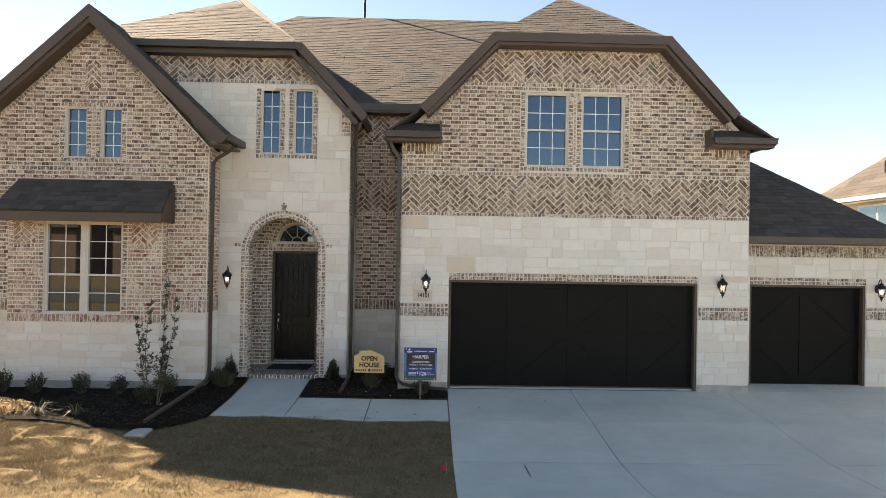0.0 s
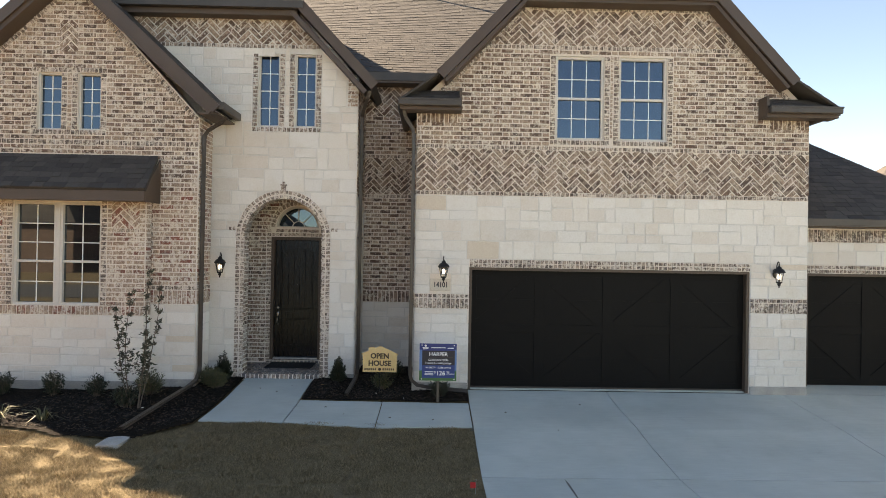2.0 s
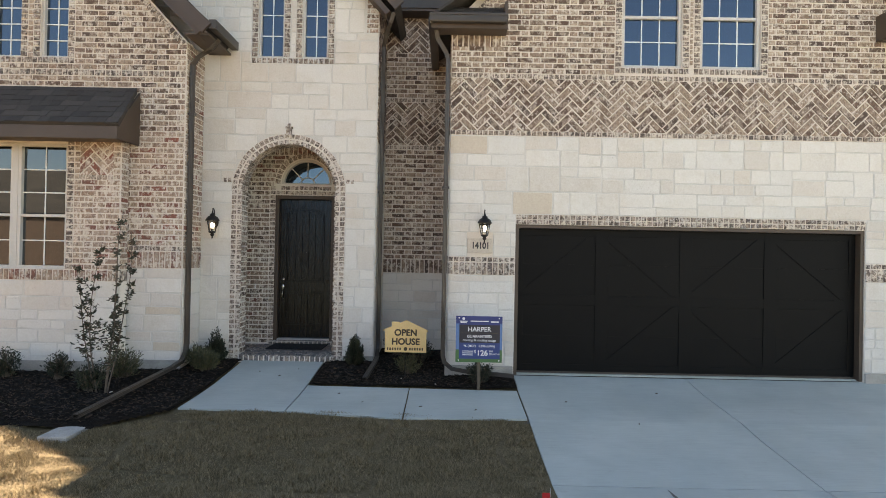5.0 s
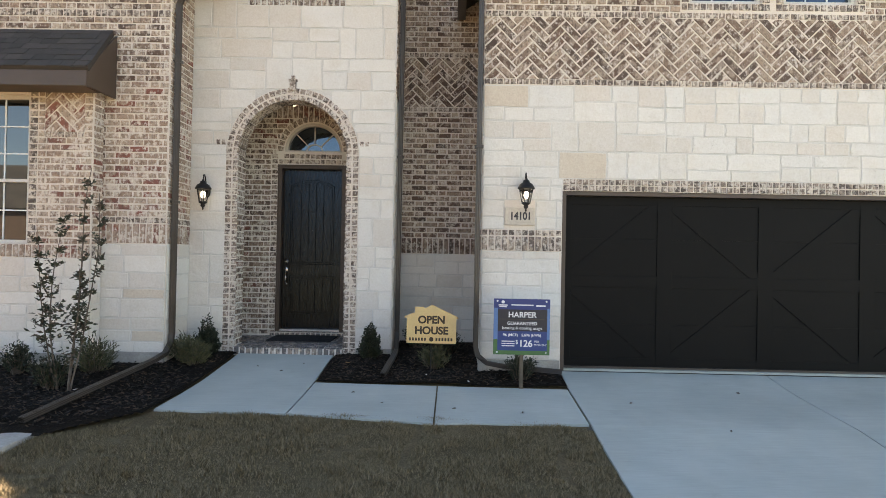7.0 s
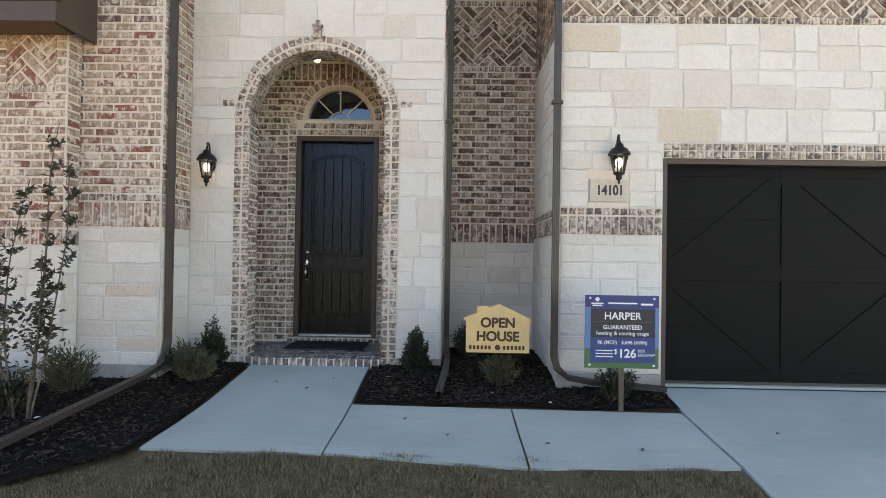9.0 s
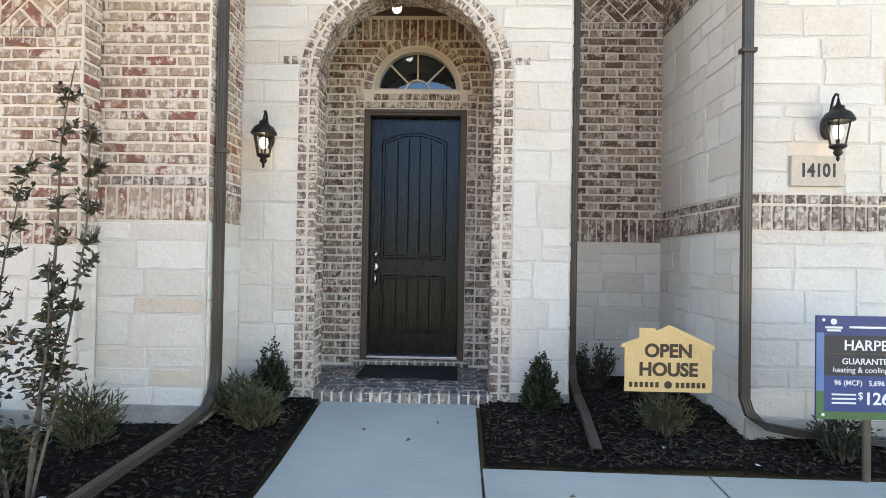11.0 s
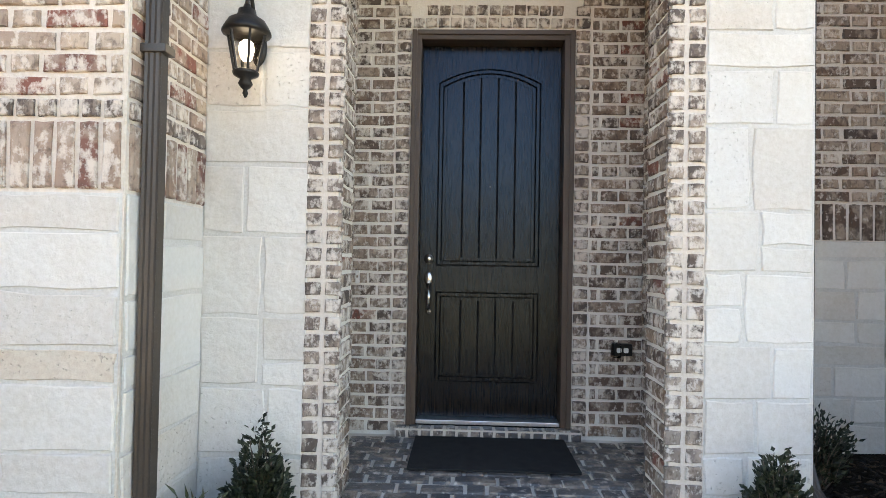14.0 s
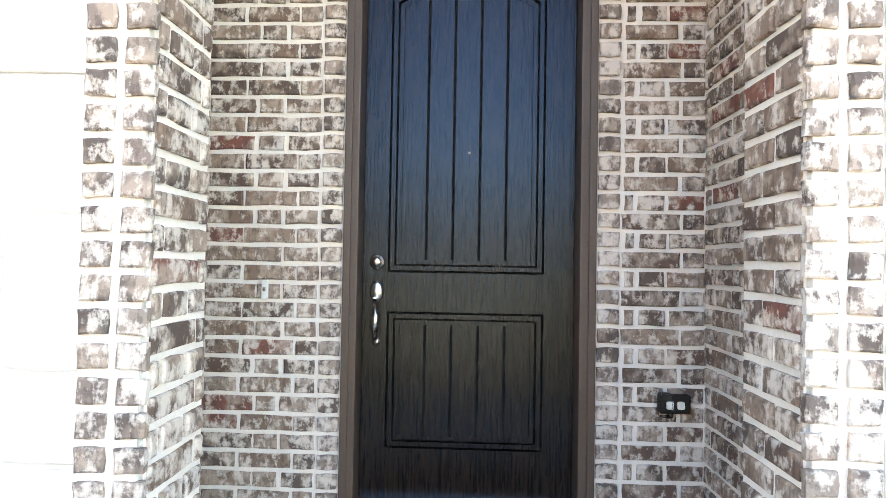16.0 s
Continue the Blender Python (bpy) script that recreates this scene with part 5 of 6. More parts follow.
def front_door():
    d = tagged(empty("door_1"), "dark stained wooden front door, closed, with arched plank panels", "door", "", "structure")
    y = 13.385
    x0, x1, z0, z1 = -3.463, -2.577, 0.18, 2.553
    up = arched(-3.343, -2.717, 1.153, 2.393, 0.09)
    low = rect(-3.343, -2.717, 0.415, 0.956)
    face = FRONT(y)
    plate("slab", [rect(x0, x1, z0, z1), grow(up, 0.016), grow(low, 0.016)], face, -0.045, 0.0, M_DOOR, d)
    for ring in (up, low):
        for grow_by, lift in ((0.0, 0.003), (-0.026, -0.004)):
            plate("panel_moulding", [grow(ring, grow_by + 0.006), grow(ring, grow_by - 0.012)], face, -0.016, lift, M_DOOR, d)
        xs = [p[0] for p in ring]
        a, b = min(xs) + 0.034, max(xs) - 0.034
        for i in range(5):
            p, q = a + (b - a) * i / 5 + 0.006, a + (b - a) * (i + 1) / 5 - 0.006
            strip = clip(grow(ring, -0.036), rect(p, q, 0, 3))
            pl = plate("plank", [strip], face, -0.03, -0.008, M_DOOR, d)
    # black sheet behind the planks paints the shade in the grooves
    part("groove_shade", box(x0 + 0.02, x1 - 0.02, y + 0.03, y + 0.042, z0 + 0.02, z1 - 0.02), M_RUBBER, d)
    fr = bmesh.new()
    for a, b in ((DX0, x0 - 0.004), (x1 + 0.004, DX1)):
        add_box(fr, a, b, 13.27, 13.46, 0.15, DZ1, 0.006)
    add_box(fr, DX0 + 0.001, DX1 - 0.001, 13.271, 13.46, z1 + 0.004, DZ1, 0.006)
    part("door_frame", fr, M_TRIM, d, "brown painted door frame")
    ml = bmesh.new()
    for a, b in ((DX0, DX0 + 0.03), (DX1 - 0.03, DX1)):
        add_box(ml, a, b, 13.255, 13.268, 0.15, DZ1, 0.004)
    add_box(ml, DX0 + 0.031, DX1 - 0.031, 13.2555, 13.268, DZ1 - 0.03, DZ1, 0.004)
    part("brick_mould", ml, M_TRIM, d)
    part("threshold", box(x0 - 0.003, x1 + 0.003, 13.29, 13.44, 0.152, 0.178, 0.004), M_ALU, d, "metal threshold strip")
    lock = part("deadbolt", lathe([(0.0, 0), (0.033, 0), (0.033, 0.006), (0.026, 0.012), (0.019, 0.013), (0.019, 0.022), (0.008, 0.025)], (0, 0, 0), 20), M_NICKEL, d, "satin nickel deadbolt", True)
    lock.matrix_local = pose(-3.403, y, 1.18, 90)
    hs = empty("handleset")
    hs.parent = d
    rose = part("rose", lathe([(0.0, 0), (0.034, 0), (0.034, 0.006), (0.024, 0.014), (0.004, 0.018)], (0, 0, 0), 20), M_NICKEL, hs, "oval satin nickel rose", True)
    rose.matrix_local = pose(-3.403, y, 1.055, 90) @ Matrix.Diagonal((0.9, 1.35, 1, 1))
    pts = [(-3.403, y - 0.012, 1.02), (-3.403, y - 0.045, 1.0), (-3.403, y - 0.06, 0.95), (-3.403, y - 0.055, 0.9), (-3.403, y - 0.03, 0.862), (-3.403, y - 0.004, 0.85)]
    part("grip", tube(pts, [0.009, 0.012, 0.0175, 0.015, 0.01, 0.008], 14), M_NICKEL, hs, "curved nickel grip", True)
    foot = part("grip_foot", lathe([(0.0, 0), (0.02, 0), (0.018, 0.008), (0.004, 0.012)], (0, 0, 0), 16), M_NICKEL, hs, "", True)
    foot.matrix_local = pose(-3.403, y, 0.845, 90)
    part("thumb_latch", box(-3.413, -3.393, y - 0.05, y - 0.01, 1.025, 1.033, 0.003), M_NICKEL, hs)
    peep = part("peephole", lathe([(0.0, 0), (0.007, 0), (0.006, 0.004), (0.001, 0.005)], (0, 0, 0), 10), M_NICKEL, d, "", True)
    peep.matrix_local = pose(-3.02, y + 0.012, 1.65, 90)


front_door()


def fanlight():
    w = tagged(empty("window_fan"), "half-round fanlight with almond frame and sunburst bars", "window", "", "structure")
    face = FRONT(13.28)
    half = lambda r_, k=24: [(FX + r_ * math.cos(math.pi * i / k), FZ + r_ * math.sin(math.pi * i / k)) for i in range(k + 1)]
    ring = lambda a, b: half(b) + half(a)[::-1]
    plate("window_frame", [ring(FR - 0.04, FR + 0.004)], face, -0.12, -0.02, M_VINYL, w)
    part("window_sill", box(FX - FR, FX + FR, 13.3, 13.41, FZ - 0.002, FZ + 0.022, 0.004), M_VINYL, w)
    plate("pane", [half(FR - 0.045)], face, -0.1, -0.094, M_GLASS, w)
    plate("hub_bar", [ring(0.115, 0.132)], face, -0.093, -0.08, M_VINYL, w)
    for a in (45, 90, 135):
        c, s_ = math.cos(radians(a)), math.sin(radians(a))
        q = [(FX + c * r_ - s_ * o, FZ + s_ * r_ + c * o) for r_, o in ((0.13, -0.008), (0.39, -0.008), (0.39, 0.008), (0.13, 0.008))]
        plate("sunburst_bar", [q], face, -0.0935, -0.081, M_VINYL, w)
    # dark sheet in place of the unlit hall
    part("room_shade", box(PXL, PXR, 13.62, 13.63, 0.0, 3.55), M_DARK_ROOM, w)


fanlight()
tagged(part("door_mat", box(-3.455, -2.565, 12.62, 13.18, 0.1, 0.112, 0.004), M_RUBBER), "black rubber-backed mat on the brick porch", "door mat")

# porch paving
FLOOR = Plane((0, 0, 0.085), (1, 0, 0), (0, 0, 1), (0, 1, 0))
paving = list(running(stretches(const(PXL), const(PXR), []), RD + 0.01, 13.2, 0.1, 0.22)) + list(running(stretches(const(AX - AR + 0.005), const(AX + AR - 0.005), []), 12.24, RD, 0.1, 0.22)) + list(uprights(AX - AR + 0.025, AX + AR - 0.025, 12.1, 12.23))
lay_pieces(porch, FLOOR, paving, "brick", M_PAVER, 0.012, 0.004, 0.002, (-3.0, 12.5, 0.1), 300)
STEP = FRONT(12.11)
lay_pieces(porch, STEP, list(uprights(AX - AR + 0.025, AX + AR - 0.025, 0.0, 0.09)), "brick", M_PAVER, 0.011, 0.004, 0.002, (-3.0, 12.0, 0.1), 60)
sill_bed = tagged(part("door_sill_bed", box(DX0 - 0.06, DX1 + 0.06, 13.2, 13.29, 0.08, 0.145), M_MORTAR), "mortar bed under the brick door sill", "", "", "structure")
lay_pieces(sill_bed, FRONT(13.2), list(uprights(DX0 - 0.06, DX1 + 0.06, 0.085, 0.145)), "brick", M_PAVER, 0.01, 0.004, 0.002, (-3.0, 13.2, 0.1), 60)
lay_pieces(sill_bed, Plane((0, 0, 0.145), (1, 0, 0), (0, 0, 1), (0, 1, 0)), list(uprights(DX0 - 0.06, DX1 + 0.06, 13.2, 13.285)), "brick", M_PAVER, 0.006, 0.003, 0.002, (-3.0, 13.2, 0.1), 60)

bell = tagged(empty("doorbell"), "small white doorbell on the brick wall", "doorbell")
part("plate", box(-3.853, -3.828, 13.25, 13.268, 1.02, 1.10, 0.004), M_WHITE, bell)
part("button", box(-3.846, -3.835, 13.244, 13.25, 1.055, 1.07, 0.002), M_NICKEL, bell)
outlet = tagged(empty("outdoor_outlet"), "black outdoor outlet under a clear bubble cover", "outlet")
part("box", box(-2.262, -2.15, 13.225, 13.268, 0.61, 0.682, 0.006), M_IRON, outlet)
for x in (-2.232, -2.19):
    part("socket", box(x - 0.014, x + 0.014, 13.219, 13.225, 0.63, 0.66, 0.008), M_WHITE, outlet)
M_CLEAR, _n, _l, _b = material("clear_plastic", 0.1)
_b.inputs["Transmission Weight"].default_value, _b.inputs["IOR"].default_value = 1.0, 1.06
cover = part("cover", box(-2.275, -2.225, 13.19, 13.268, 0.6, 0.69, 0.012), M_CLEAR, outlet)
cover.visible_shadow = False


# ---- lanterns ----
M_BULB, _n, _l, _b = material("lit_bulb", 0.4)
_b.inputs["Emission Color"].default_value, _b.inputs["Emission Strength"].default_value = (1.0, 0.9, 0.74, 1), 0.7
M_LANTERN_GLASS, _n, _l, _b = material("lantern_glass", 0.08)
_b.inputs["Transmission Weight"].default_value, _b.inputs["IOR"].default_value = 1.0, 1.12


def lantern(x, y, z):
    """A wall lantern; y is the wall's face, z the middle of its body."""
    w = tagged(empty("wall_lantern", (x, y, z)), "black cast-iron wall lantern with a lit bulb", "wall lamp", "lanterns on the house front")
    c = -0.145
    k = part("back_plate", lathe([(0.0, 0), (0.05, 0), (0.05, 0.008), (0.03, 0.02), (0.012, 0.024)], (0, 0, 0), 16), M_IRON, w, "", True)
    k.matrix_local = pose(0.0, -0.018, 0.03, 90) @ Matrix.Diagonal((0.9, 1.7, 1, 1))
    pts = [(0, -0.03, 0.04), (0, -0.055, 0.1), (0, -0.075, 0.17), (0, -0.095, 0.215), (0, -0.12, 0.232), (0, -0.142, 0.22), (0, c, 0.19), (0, c, 0.15)]
    part("arm", tube(pts, 0.009, 8), M_IRON, w, "", True)
    part("roof", lathe([(0.012, 0.17), (0.018, 0.15), (0.035, 0.145), (0.04, 0.12), (0.075, 0.098), (0.092, 0.07), (0.1, 0.055), (0.1, 0.043), (0.082, 0.04)], (0, c, 0), 16), M_IRON, w, "", True)
    part("gallery", lathe([(0.045, -0.11), (0.055, -0.118), (0.05, -0.13), (0.022, -0.145), (0.03, -0.165), (0.02, -0.18), (0.008, -0.19), (0.012, -0.205), (0.004, -0.222)], (0, c, 0), 14), M_IRON, w, "", True)
    gl = part("glass", lathe([(0.044, -0.11), (0.074, 0.042)], (0, c, 0), 6), M_LANTERN_GLASS, w)
    gl.visible_shadow = False
    for i in range(6):
        a = math.pi / 3 * i
        p = [(0.048 * math.cos(a), c + 0.048 * math.sin(a), -0.112), (0.079 * math.cos(a), c + 0.079 * math.sin(a), 0.045)]
        part("bar", tube(p, 0.006, 6), M_IRON, w)
    part("bulb", lathe([(0.012, -0.07), (0.022, -0.055), (0.03, -0.02), (0.024, 0.005), (0.01, 0.018)], (0, c, 0), 14), M_BULB, w, "", True)
    return w


first_lantern = lantern(-4.10, 12.155, 2.055)
for x, y, z in ((-0.08, 11.565, 2.06), (5.72, 11.565, 2.06), (9.24, 12.035, 2.0)):
    copy_thing(first_lantern, pose(x, y, z))
pl = tagged(empty("porch_light"), "small lit lantern hanging under the porch ceiling", "ceiling lamp")
part("canopy", lathe([(0.05, 3.55), (0.055, 3.535), (0.03, 3.525), (0.012, 3.52), (0.012, 3.48)], (-3.16, 12.72, 0), 14), M_IRON, pl, "", True)
part("cap", lathe([(0.02, 3.485), (0.055, 3.465), (0.058, 3.45)], (-3.16, 12.72, 0), 14), M_IRON, pl, "", True)
part("bulb", lathe([(0.02, 3.45), (0.042, 3.42), (0.046, 3.39), (0.03, 3.355), (0.004, 3.345)], (-3.16, 12.72, 0), 14), M_BULB, pl, "", True)


# ---- downspouts ----
def downspout(points, label, w=0.03, d=0.024):
    """A ribbed rectangular pipe along points."""
    t = tagged(empty("downspout"), label, "downspout")
    pts = [Vector(p) for p in points]
    prof = []
    for sx, sy, ex, ey in ((-w, -d, w, -d), (w, -d, w, d), (w, d, -w, d), (-w, d, -w, -d)):
        for i in range(6):
            f = i / 6
            k = 1.0 if i % 2 == 0 else 0.86
            prof.append(((sx + (ex - sx) * f) * (k if sx == ex else 1), (sy + (ey - sy) * f) * (k if sy == ey else 1)))
    bm = bmesh.new()
    rings = []
    for i, p in enumerate(pts):
        dirn = (pts[min(i + 1, len(pts) - 1)] - pts[max(i - 1, 0)]).normalized()
        a = Vector((1, 0, 0)) if abs(dirn.x) < 0.8 else Vector((0, 1, 0))
        a = (a - dirn * a.dot(dirn)).normalized()
        b = dirn.cross(a)
        rings.append([bm.verts.new(p + a * u + b * v) for u, v in prof])
    m = len(prof)
    for r0, r1 in zip(rings, rings[1:]):
        for k in range(m):
            bm.faces.new((r0[k], r0[(k + 1) % m], r1[(k + 1) % m], r1[k]))
    bm.faces.new(rings[0])
    part("pipe", bm, M_GUTTER, t)
    return t


def strap(t, x, y, z):
    part("strap", box(x - 0.05, x + 0.05, y - 0.036, y + 0.036, z - 0.015, z + 0.015, 0.003), M_GUTTER, t)


s = downspout([(-3.85, 11.5, 4.62), (-3.95, 11.52, 4.52), (-4.2, 11.6, 4.4), (-4.28, 11.64, 4.3), (-4.285, 11.65, 0.32), (-4.285, 11.62, 0.2), (-4.28, 11.48, 0.1), (-4.29, 11.2, 0.06), (-4.36, 10.6, 0.0), (-4.47, 9.42, -0.11)], "bronze ribbed downspout with a long extension over the mulch")
strap(s, -4.285, 11.65, 1.9)
strap(s, -4.285, 11.65, 3.6)
s = downspout([(-1.45, 11.98, 5.25), (-1.5, 12.02, 5.12), (-1.6, 12.24, 4.95), (-1.63, 12.33, 4.85), (-1.632, 12.34, 0.3), (-1.63, 12.28, 0.18), (-1.62, 12.12, 0.09), (-1.63, 11.85, 0.05), (-1.68, 11.2, -0.04)], "bronze ribbed downspout beside the shaded recess")
strap(s, -1.632, 12.34, 2.6)
s = downspout([(-0.8, 11.4, 4.78), (-0.78, 11.45, 4.68), (-0.66, 11.5, 4.5), (-0.63, 11.51, 4.4), (-0.63, 11.51, 0.25), (-0.6, 11.5, 0.15), (-0.5, 11.48, 0.07), (-0.3, 11.46, 0.04), (0.36, 11.4, 0.0)], "bronze ribbed downspout at the garage corner")
strap(s, -0.63, 11.51, 2.6)
sb = bmesh.new()
add_box(sb, -4.55, -4.26, 8.95, 9.33, -0.24, -0.175, 0.015)
tagged(part("splash_block", sb, M_FOUNDATION), "weathered concrete splash block at the pipe end", "splash block")

# foundation strip under the masonry
for x0, x1, y0, y1 in ((-8.02, -5.1, 11.33, 11.36), (-5.1, -4.33, 11.54, 11.57), (-4.33, -3.89, 12.145, 12.175), (-2.145, -1.68, 12.145, 12.175), (-0.6, 0.36, 11.55, 11.585), (5.31, 6.32, 11.55, 11.585)):
    tagged(part("foundation", box(x0, x1, y0, y1, -0.12, 0.1, 0.008), M_FOUNDATION), "weathered grey foundation edge", "", "", "structure")


# ---- signs ----
def lettering(text, x, y, z, size, mat, parent, name="lettering", bold=0.0, align="CENTER", squeeze=1.0):
    cu = bpy.data.curves.new(name, "FONT")
    cu.body, cu.size, cu.align_x, cu.extrude, cu.offset = text, size, align, 0.0008, bold
    ob = new(name, cu)
    me = bpy.data.meshes.new_from_object(ob)
    bpy.data.objects.remove(ob)
    bm = bmesh.new()
    bm.from_mesh(me)
    bpy.data.meshes.remove(me)
    bm.verts.ensure_lookup_table()
    seen = set()
    for v0 in bm.verts:
        if v0.index in seen:
            continue
        todo, isle = [v0], {v0.index}
        while todo:
            v = todo.pop()
            for e in v.link_edges:
                w = e.other_vert(v)
                if w.index not in isle:
                    isle.add(w.index)
                    todo.append(w)
        seen |= isle
        order = {i: k for k, i in enumerate(sorted(isle))}
        verts = [bm.verts[i].co.copy() for i in sorted(isle)]
        fs = [[order[v.index] for v in f.verts] for f in bm.faces if f.verts[0].index in isle]
        o = mesh_thing("letter", verts, fs, mat, parent)
        o.matrix_local = pose(x, y, z, 90) @ Matrix.Diagonal((squeeze, 1, 1, 1))
    bm.free()


def plain(name, c, rough=0.5):
    return grainy(name, c, tuple(min(1, v * 1.1) for v in c), 6, rough, 0.03, 120)


M_TAN = plain("tan_sign_board", (0.66, 0.45, 0.2), 0.6)
M_BROWN_INK = plain("brown_ink", (0.045, 0.025, 0.011))
M_NAVY = plain("navy_print", (0.022, 0.036, 0.15))
M_BLACK = plain("black_print", (0.022, 0.02, 0.026))
M_BLUE = plain("blue_print", (0.02, 0.045, 0.17))
M_GREEN = plain("green_print", (0.05, 0.13, 0.04))
M_SKYBLUE = plain("pale_blue_print", (0.09, 0.18, 0.36))
M_PAPER = plain("white_print", (0.75, 0.75, 0.74))
M_STAKE = grainy("weathered_wood_stake", (0.085, 0.064, 0.045), (0.13, 0.1, 0.07), 8, 0.9, 0.4, 90)

oh = tagged(empty("open_house_sign"), "tan house-shaped yard sign with brown lettering", "sign")
SY = 11.48
ring = [(-1.44, 0.285), (-0.86, 0.285), (-0.86, 0.575), (-0.835, 0.575), (-0.85, 0.6), (-1.145, 0.735), (-1.235, 0.69), (-1.235, 0.71), (-1.345, 0.71), (-1.345, 0.645), (-1.465, 0.6), (-1.465, 0.58), (-1.44, 0.58)]
plate("board", [ring], FRONT(SY), -0.01, 0.0, M_TAN, oh)
lettering("OPEN", -1.15, SY - 0.002, 0.52, 0.122, M_BROWN_INK, oh, bold=0.0045, squeeze=1.0)
lettering("HOUSE", -1.15, SY - 0.002, 0.395, 0.122, M_BROWN_INK, oh, bold=0.0045, squeeze=1.0)
for a, b in ((-1.41, -1.2), (-1.1, -0.89)):
    for i in range(6):
        w = (b - a) / 6
        part("print_bar", box(a + i * w, a + i * w + w * 0.62, SY - 0.003, SY - 0.001, 0.315, 0.35), M_BROWN_INK, oh)
dot = part("print_disc", lathe([(0.0, 0), (0.026, 0), (0.026, 0.002), (0.0, 0.003)], (0, 0, 0), 14), M_BROWN_INK, oh)
dot.matrix_local = pose(-1.15, SY, 0.333, 90)
part("stake", box(-1.16, -1.145, SY + 0.012, SY + 0.026, -0.12, 0.6, 0.003), M_IRON, oh, "thin dark metal stake")

hs = tagged(empty("energy_sign"), "blue and green printed yard sign on a wooden stake", "sign")
HX0, HX1, HZ0, HZ1, HY = -0.46, 0.15, 0.255, 0.86, 11.0
part("board", box(HX0, HX1, HY, HY + 0.012, HZ0, HZ1), M_NAVY, hs)


def strip(name, x0, x1, z0, z1, mat, lift=0.002):
    part(name, box(x0, x1, HY - lift, HY - 0.0005, z0, z1), mat, hs)


strip("print_field", HX0, HX0 + 0.045, 0.42, 0.76, M_SKYBLUE)
strip("print_field", HX1 - 0.03, HX1, 0.42, 0.76, M_SKYBLUE)
strip("print_field", HX0, HX1, HZ0, 0.3, M_GREEN)
strip("print_field", HX0, HX0 + 0.045, 0.3, 0.42, M_GREEN)
strip("print_field", HX1 - 0.03, HX1, 0.3, 0.42, M_GREEN)
strip("print_field", HX0 + 0.045, HX1 - 0.03, 0.51, 0.745, M_BLACK)
strip("print_field", HX0 + 0.045, HX1 - 0.03, 0.3, 0.508, M_BLUE)
hcx = (HX0 + HX1) / 2 + 0.005
lettering("HARPER", hcx, HY - 0.0035, 0.66, 0.085, M_PAPER, hs, bold=0.001)
strip("print_bar", HX0 + 0.07, HX1 - 0.06, 0.637, 0.641, M_STAKE, 0.003)
lettering("GUARANTEED", hcx, HY - 0.0035, 0.578, 0.05, M_PAPER, hs, bold=0.0006)
lettering("heating & cooling usage", hcx, HY - 0.0035, 0.53, 0.046, M_PAPER, hs)
lettering("96 (MCF)   5,696 (kWh)", hcx, HY - 0.0035, 0.455, 0.042, M_PAPER, hs, bold=0.0005)
for i in range(3):
    strip("print_bar", HX0 + 0.09, HX0 + 0.23, 0.345 + i * 0.025, 0.355 + i * 0.025, M_PAPER, 0.003)
lettering("$", HX0 + 0.255, HY - 0.0035, 0.375, 0.06, M_PAPER, hs)
lettering("126", HX0 + 0.35, HY - 0.0035, 0.345, 0.1, M_PAPER, hs, bold=0.002)
lettering("PER", HX0 + 0.44, HY - 0.0035, 0.388, 0.036, M_PAPER, hs, align="LEFT")
lettering("MONTH*", HX0 + 0.44, HY - 0.0035, 0.352, 0.034, M_PAPER, hs, align="LEFT")
for a, b, z in ((HX0 + 0.05, HX0 + 0.15, 0.785), (HX0 + 0.06, HX0 + 0.14, 0.768), (HX0 + 0.19, HX0 + 0.43, 0.788)):
    strip("print_bar", a, b, z, z + 0.012, M_PAPER, 0.003)
strip("print_bar", HX0 + 0.46, HX0 + 0.56, 0.78, 0.795, M_PAPER, 0.003)
dot = part("print_disc", lathe([(0.0, 0), (0.018, 0), (0.018, 0.002), (0.0, 0.003)], (0, 0, 0), 14), M_PAPER, hs)
dot.matrix_local = pose(HX0 + 0.1, HY, 0.825, 90)
for x in (HX0 + 0.04, HX1 - 0.04):
    for z in (HZ0 + 0.025, HZ1 - 0.025):
        sc = part("screw", lathe([(0.0, 0), (0.01, 0), (0.008, 0.004), (0.001, 0.005)], (0, 0, 0), 10), M_WHITE, hs)
        sc.matrix_local = pose(x, HY - 0.002, z, 90)
part("stake", box(hcx - 0.02, hcx + 0.02, HY + 0.013, HY + 0.035, -0.15, 0.8, 0.003), M_STAKE, hs)

plaque = tagged(empty("address_stone"), "cast stone address block with black numerals", "house number")
part("block", box(-0.31, 0.045, 11.55, 11.6, 1.69, 1.9, 0.008), M_PLAQUE, plaque)
lettering("14101", -0.125, 11.549, 1.757, 0.125, M_BLACK, plaque, "numerals", bold=0.0042, squeeze=0.82)


# ---- neighbour and far things ----
nb = tagged(empty("neighbour_house"), "pale neighbouring house with a tan shingled hip roof", "house")
part("wall", box(16.35, 28.0, 9.0, 24.2, -0.1, 4.9), M_STONE_JOINT, nb)
NP = [(15.8, 8.5, 4.95), (28.5, 8.5, 4.95), (28.5, 24.7, 4.95), (15.8, 24.7, 4.95)]
NA, NB = (22.15, 14.85, 10.5), (22.15, 18.35, 10.5)
nr = empty("roof")
nr.parent = nb
for ring in ([NP[0], NP[1], NA], [NP[1], NP[2], NB, NA], [NP[2], NP[3], NB], [NP[3], NP[0], NA, NB]):
    roof_plane("roof_face", ring, 0.12, nr, rows=0.28, tab=(0.5, 0.9))
part("gutter", box(15.7, 15.82, 8.5, 24.7, 4.82, 4.96, 0.02), M_VINYL, nb)
